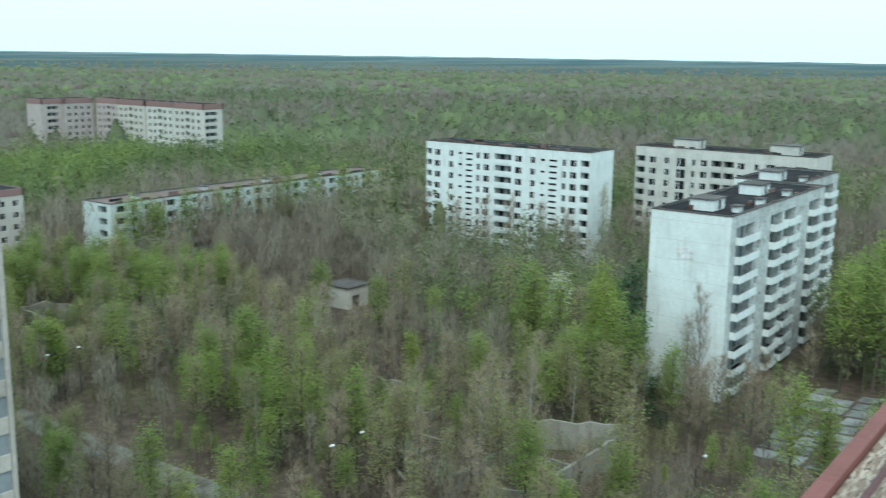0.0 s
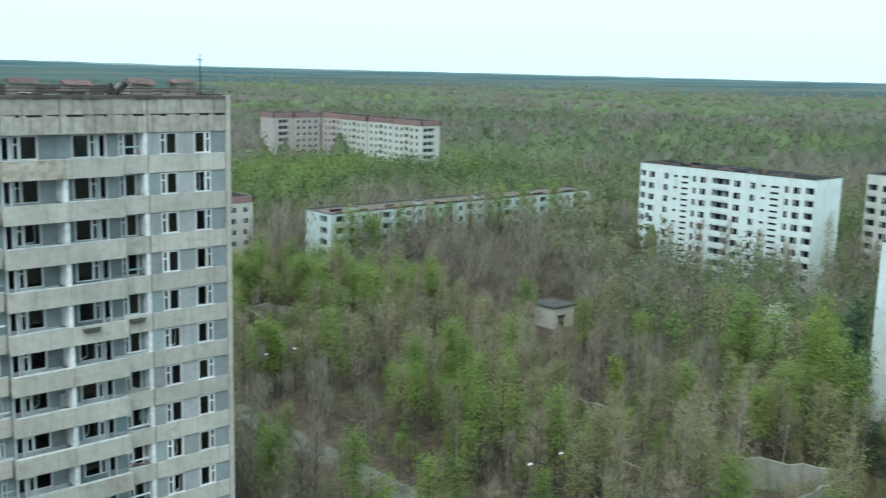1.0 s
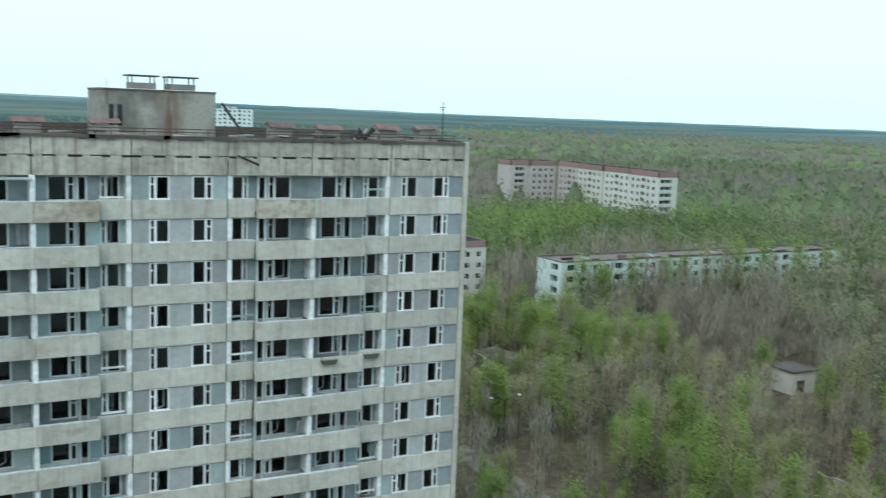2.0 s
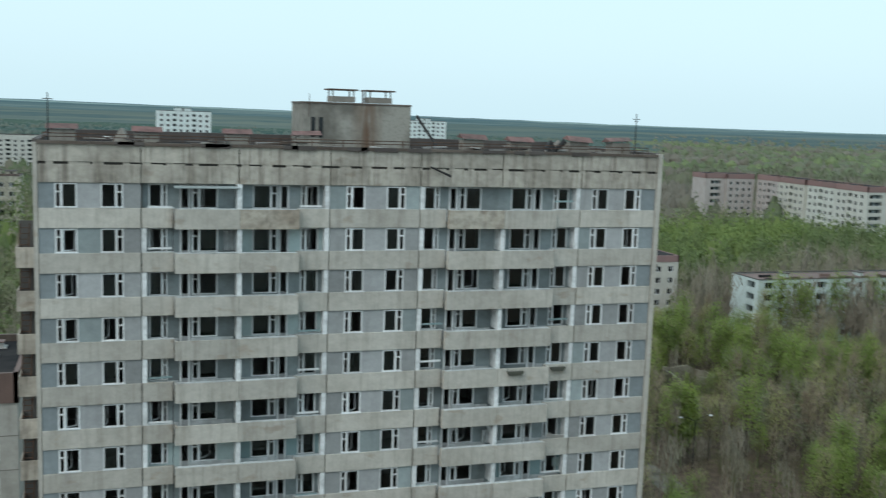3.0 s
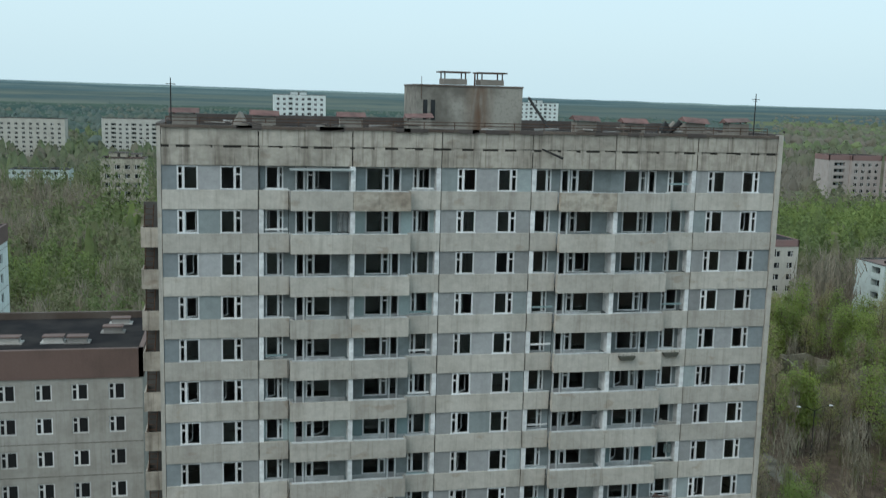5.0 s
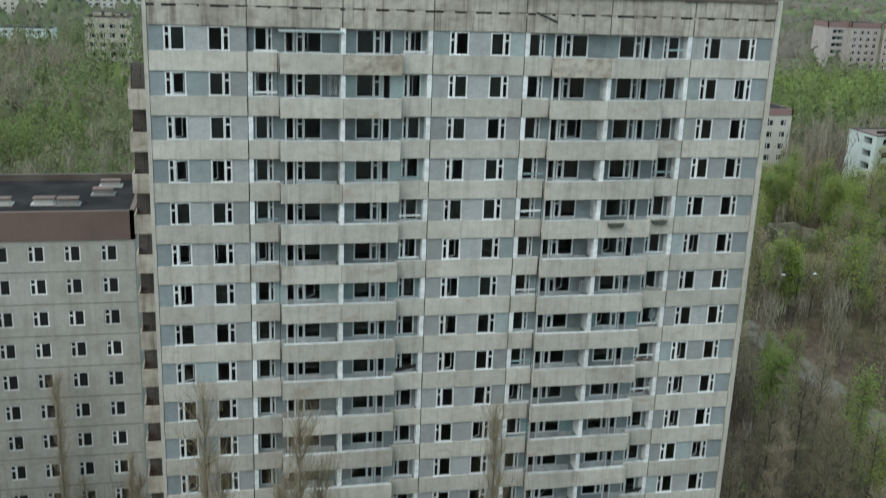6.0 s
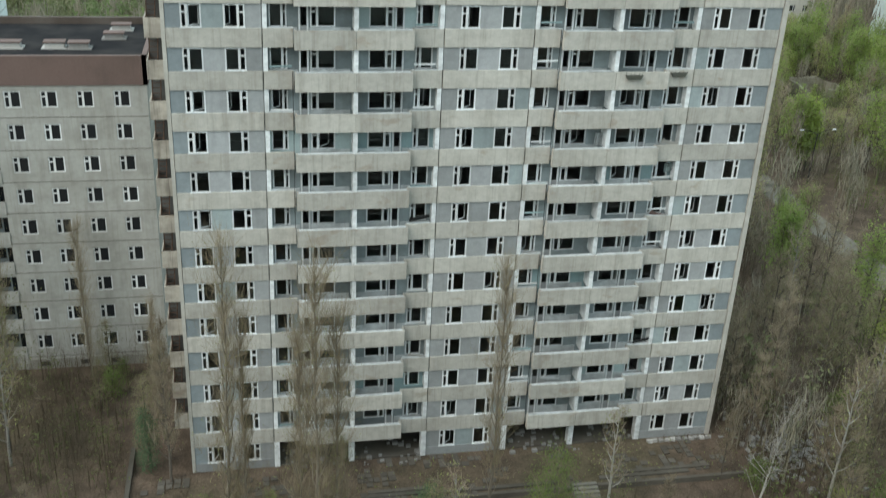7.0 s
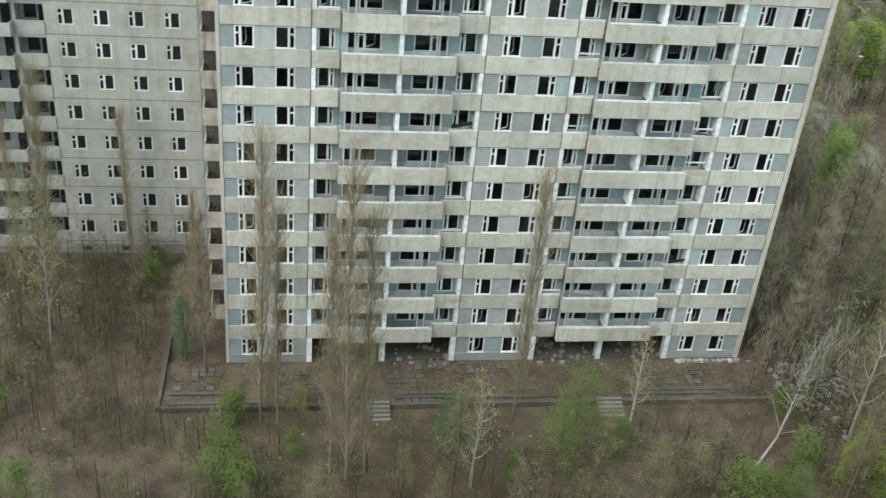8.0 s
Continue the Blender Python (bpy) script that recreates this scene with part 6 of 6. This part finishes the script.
def crown_dome(tall, wide, sides, levels, rough, seed):
    """A ragged closed crown on a stem, as a net of uneven rings."""
    q = random.Random(seed)
    v, f = [], []
    rings = ((0.3, 0.7), (0.58, 1.0), (0.86, 0.8), (1.0, 0.32)) if levels == 4 else ((0.3, 0.95), (0.76, 0.85), (1.0, 0.28))
    for k, (t, rad) in enumerate(rings):
        rad *= wide
        for j in range(sides):
            a = (j + 0.5 * (k % 2)) * math.tau / sides
            e = 1 + q.uniform(-rough, rough)
            v.append(Vector((math.cos(a) * rad * e, math.sin(a) * rad * e, tall * t * (1 + q.uniform(-0.5, 0.5) * rough * 0.4))))
    for k in range(levels - 1):
        for j in range(sides):
            a, b, c, d = k * sides + j, k * sides + (j + 1) % sides, (k + 1) * sides + (j + 1) % sides, (k + 1) * sides + j
            f += [(a, b, c), (a, c, d)]
    if sides >= 5:
        n0 = (levels - 1) * sides
        f += [(n0, n0 + i, n0 + i + 1) for i in range(1, sides - 1)]
    mid = Vector((0, 0, tall * 0.5))
    n = [((p - mid) + Vector((0, 0, tall * 0.22))).normalized() for p in v]
    return np.array([tuple(p) for p in v]), np.array(f), np.array([tuple(p) for p in n])


def with_core(proto, core):
    return np.concatenate([proto[0], core[0]]), np.concatenate([proto[1], core[1] + len(proto[0])]), np.concatenate([proto[2], core[2]])


def joined_woods(name, protos, bares, spots, mat, label):
    """spots: x, y, scale, tint for each tree; low tints are bare trees."""
    q = random.Random(name)
    V, F, T, N, n0 = [], [], [], [], 0
    for x, y, s, tint in spots:
        v, f, n = q.choice(bares if tint < 0.36 else protos)
        a = q.uniform(0, 6.28)
        ca, sa = math.cos(a), math.sin(a)
        w = v * s
        V.append(np.stack([w[:, 0] * ca - w[:, 1] * sa + x, w[:, 0] * sa + w[:, 1] * ca + y, w[:, 2] * q.uniform(0.85, 1.25)], 1))
        N.append(np.stack([n[:, 0] * ca - n[:, 1] * sa, n[:, 0] * sa + n[:, 1] * ca, n[:, 2]], 1))
        F.append(f + n0)
        T.append(np.full(len(v), tint))
        n0 += len(v)
    V, F, T, N = np.concatenate(V), np.concatenate(F), np.concatenate(T), np.concatenate(N)
    me = bpy.data.meshes.new(name)
    me.vertices.add(len(V))
    me.vertices.foreach_set("co", V.astype(np.float32).ravel())
    me.loops.add(len(F) * 3)
    me.loops.foreach_set("vertex_index", F.astype(np.int32).ravel())
    me.polygons.add(len(F))
    me.polygons.foreach_set("loop_start", np.arange(0, len(F) * 3, 3, dtype=np.int32))
    me.update(calc_edges=True)
    me.polygons.foreach_set("use_smooth", np.ones(len(F), dtype=bool))
    me.normals_split_custom_set_from_vertices(N.tolist())
    at = me.attributes.new("tint", "FLOAT", "POINT")
    at.data.foreach_set("value", T.astype(np.float32))
    me.materials.append(mat)
    return tagged(new(name, me), label, "woods", kind="stuff")


def ring_spots(r0, r1, a0, a1, n, smin, smax, seed, greener=0.0, mixed=0.17):
    """Trees over a sector round the roof, a0 to a1 degrees from the tower's direction."""
    q, out = random.Random(seed), []
    for i in range(n):
        r, a = math.sqrt(q.uniform(r0 * r0, r1 * r1)), radians(q.uniform(a0, a1))
        x, y = 4.8 + r * math.sin(a), -65 + r * math.cos(a)
        if not free(x, y, 1.5) or (42 < x < 142 and -46 < y < 124) or (x < 60 and y < 12):
            continue
        low = lane(x, y)
        if low and q.random() < 0.5:
            continue
        g = 0.42 + greener + 0.75 * noise.noise(Vector((x * 0.022, y * 0.022, 5.0))) + 0.95 * noise.noise(Vector((x * 0.006, y * 0.006, 1.0))) + q.uniform(-mixed, mixed)
        out.append((x, y, q.uniform(smin, smax) * (0.5 if low else 1), min(1, max(0, g))))
    return out


fine = [wood_proto(190, 0.27, 11.5, 3.5, i) for i in range(5)]
fine_bare = [wood_proto(170, 0.40, 11, 3.4, 20 + i, True) for i in range(4)]
mid = [with_core(wood_proto(74, 0.42, 11.5, 3.8, 30 + i), crown_dome(9.0, 1.1, 5, 3, 0.4, i)) for i in range(8)]
mid_bare = [wood_proto(76, 0.66, 11, 3.4, 50 + i, True) for i in range(4)]
far = [with_core(wood_proto(26, 0.5, 11.3, 4.2, 120 + i), crown_dome(9.8, 2.1, 5, 4, 0.5, 20 + i)) for i in range(12)]
far_bare = [with_core(wood_proto(18, 0.6, 10.5, 4.2, 140 + i, True), crown_dome(8.6, 2.2, 5, 3, 0.45, 40 + i)) for i in range(8)]
near_spots = ring_spots(90, 235, 29.5, 86, 1700, 0.7, 1.2, 1, 0.2, 0.34) + ring_spots(95, 235, -34, -3, 900, 0.65, 1.3, 2, 0.1, 0.3)
mid_spots = ring_spots(235, 430, 29.5, 85, 4300, 0.7, 1.4, 3, 0.0) + ring_spots(235, 430, -33, -3, 1900, 0.7, 1.5, 4, 0.05)
far_spots = ring_spots(430, 900, 29.5, 84, 5200, 0.7, 1.6, 5, 0.0) + ring_spots(430, 900, -33, -3, 2200, 0.8, 1.4, 6, 0.08)
joined_woods("near_woods", fine, fine_bare, near_spots, WOODS, "spring woods grown between the blocks, green and bare brown")
joined_woods("woods", mid, mid_bare, mid_spots, WOODS, "thick spring woods beyond the blocks, green and grey-brown mixed")
deep = [with_core(wood_proto(4, 0.7, 11.5, 6.0, 160 + i), crown_dome(10.0, 4.6, 5, 3, 0.35, 60 + i)) for i in range(8)]
deep_spots = ring_spots(900, 2100, 29.5, 84, 4200, 0.95, 1.5, 8, 0.0) + ring_spots(2050, 3250, 29.5, 84, 3200, 1.0, 1.6, 12, -0.1)
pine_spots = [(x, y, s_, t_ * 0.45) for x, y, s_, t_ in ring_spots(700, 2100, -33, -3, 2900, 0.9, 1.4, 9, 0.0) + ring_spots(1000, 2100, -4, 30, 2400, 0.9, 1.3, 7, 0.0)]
# These three woods take the tints that have haze mixed in.
joined_woods("distant_woods", deep, deep, deep_spots, HAZED_WOODS, "distant woods of mixed green and grey crowns, haze in their colour")
joined_woods("pine_woods", deep, deep, pine_spots, HAZED_PINES, "distant dark pine woods beyond the town, haze in their tints")
joined_woods("far_woods", far, far_bare, far_spots, HAZED_WOODS, "far woods of mixed green and grey-brown crowns, greyed with painted haze")


# bare saplings that stand as a brown haze between the named trees
SQ = random.Random(57)
sapling_spots = []
for i in range(1500):
    x, y = SQ.uniform(44, 142), SQ.uniform(-46, 124)
    if not free(x, y, 0.8) or (x < 60 and -8 < y < 30 and SQ.random() < 0.8) or before(x, y, 79, 30, 24, 30) or before(x, y, 76, 16, 18, 22) or (x < 56 and y < -12) or noise.noise(Vector((x * 0.05, y * 0.05, 21.0))) < SQ.uniform(-0.5, 0.25):
        continue
    if (lane(x, y) and SQ.random() < 0.8) or (90 < x < 124 and -26 < y < 10 and SQ.random() < 0.75):
        continue
    sapling_spots.append((x, y, SQ.uniform(0.4, 0.85), SQ.choice((0.05, 0.14, 0.25, 0.33, 0.48, 0.62))))
joined_woods("saplings", [wood_proto(110, 0.26, 11, 3.4, 220 + i) for i in range(4)], fine_bare, sapling_spots, WOODS, "thin bare and budding saplings in a brown haze")
thick = [wood_proto(62, 0.3, 3.6, 2.6, 100 + i, True, 0.045) for i in range(4)]
thick_leaf = [wood_proto(60, 0.10, 3.2, 2.4, 110 + i) for i in range(4)]
TQ = random.Random(41)
thicket_spots, brush_spots = [], []
for i in range(4600):
    x, y = (TQ.uniform(43, 141), TQ.uniform(-45, 122)) if i % 3 else (TQ.uniform(-26, 72), TQ.uniform(-42, 16))
    if not free(x, y, 0.4) or noise.noise(Vector((x * 0.07, y * 0.07, 12.0))) < TQ.uniform(-0.55, 0.15):
        continue
    if x < 43 and y > -13.5 and TQ.random() < 0.6:
        continue
    g = 0.3 + 0.9 * noise.noise(Vector((x * 0.05, y * 0.05, 15.0))) + TQ.uniform(-0.2, 0.2)
    thicket_spots.append((x, y, TQ.uniform(0.45, 1.3), min(0.9, max(0, g)) * (1 if g > 0.36 else 0.35)))
for i in range(330):
    x, y = TQ.uniform(-25, -1), TQ.uniform(-10, 15.5)
    if free(x, y, 0.3):
        thicket_spots.append((x, y, TQ.uniform(0.5, 1.1), TQ.choice((0.02, 0.06, 0.1, 0.55))))
# Brush beside the tower, paler in colour to make up for the shade there.
for i in range(36):
    x, y = TQ.uniform(43.2, 54), TQ.uniform(-5, 17)
    brush_spots.append((x, y, TQ.uniform(0.9, 1.9), TQ.choice((0.1, 0.2, 0.28, 0.33, 0.5))))
for i in range(240):
    x, y = TQ.uniform(-20, 60), TQ.uniform(-24, -13)
    thicket_spots.append((x, y, TQ.uniform(0.5, 1.0), TQ.choice((0.03, 0.08, 0.12, 0.5, 0.65))))
joined_woods("thicket", thick_leaf, thick, thicket_spots, THICKET, "brown thicket and saplings on the open ground")
joined_woods("brushwood", thick_leaf, thick, brush_spots, WOODS, "brown brushwood beside the tower, tinted paler to offset its shade")
joined_woods("tall_woods", fine, fine_bare, [(x, y, s_, t_) for x, y, s_, t_ in ((-36, 250, 2.15, 0.6), (-30, 252, 2.2, 0.5), (-25, 250, 2.15, 0.7), (-40, 240, 1.4, 0.3), (-20, 254, 2.1, 0.5), (-33, 246, 2.1, 0.55), (-44, 250, 1.6, 0.4), (-14, 246, 1.6, 0.6))], WOODS, "tall olive trees before a ruined block")


def canopy(name, r0, r1, a0, a1, rows, cols, tone_a, tone_b, tone_c, lift, label):
    """Tree tops as one bumpy sheet; its three tones include painted haze."""
    m, n, l, bsdf = nodes_of(name + "_canopy", 0.95)
    bsdf.inputs["Specular IOR Level"].default_value = 0.0
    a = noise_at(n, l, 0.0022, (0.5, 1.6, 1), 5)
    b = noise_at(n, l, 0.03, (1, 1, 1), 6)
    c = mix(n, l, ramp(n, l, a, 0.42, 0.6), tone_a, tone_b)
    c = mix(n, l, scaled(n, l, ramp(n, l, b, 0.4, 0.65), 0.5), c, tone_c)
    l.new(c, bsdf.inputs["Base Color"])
    bm = bmesh.new()
    grid = []
    for i in range(rows):
        d = r0 * (r1 / r0) ** (i / (rows - 1))
        row = []
        for j in range(cols):
            ang = radians(a0 + (a1 - a0) * j / (cols - 1))
            x, y = 4.8 + d * math.sin(ang), -65 + d * math.cos(ang)
            z = lift + 2.0 * noise.noise(Vector((x * 0.05, y * 0.05, 0))) + 2.5 * noise.noise(Vector((x * 0.008, y * 0.008, 3))) + (23 + 30 * min(1.1, max(0, (30 - math.degrees(ang)) / 43))) * (d / 4850) ** 2
            row.append(bm.verts.new((x, y, z - (9 if i == 0 else 0))))
        grid.append(row)
    for i in range(rows - 1):
        for j in range(cols - 1):
            bm.faces.new((grid[i][j], grid[i][j + 1], grid[i + 1][j + 1], grid[i + 1][j])).smooth = True
    return solid(name, bm, m, label, "forest", kind="structure")


# Haze is put into these tones, bluer and paler towards the horizon.
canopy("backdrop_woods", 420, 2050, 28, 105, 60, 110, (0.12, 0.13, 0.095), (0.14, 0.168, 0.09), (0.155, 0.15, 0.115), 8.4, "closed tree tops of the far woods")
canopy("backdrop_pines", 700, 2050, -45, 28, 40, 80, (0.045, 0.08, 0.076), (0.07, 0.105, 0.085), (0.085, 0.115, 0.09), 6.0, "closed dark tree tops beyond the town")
canopy("backdrop_plain", 2000, 3300, -45, 105, 30, 180, (0.072, 0.11, 0.112), (0.135, 0.16, 0.135), (0.11, 0.132, 0.122), 8.0, "grey, olive and pine-green woods far beyond the town, haze in their colour")
canopy("backdrop_pine_belt", 3260, 4450, -45, 105, 30, 180, (0.068, 0.112, 0.122), (0.14, 0.18, 0.168), (0.09, 0.135, 0.142), 8.6, "dark pine belts and pale clearings far off, blued with painted haze")
canopy("backdrop_horizon", 4380, 4880, -45, 105, 14, 180, (0.115, 0.165, 0.175), (0.23, 0.30, 0.285), (0.14, 0.19, 0.195), 8.8, "country at the horizon, pale and bluish with painted haze")
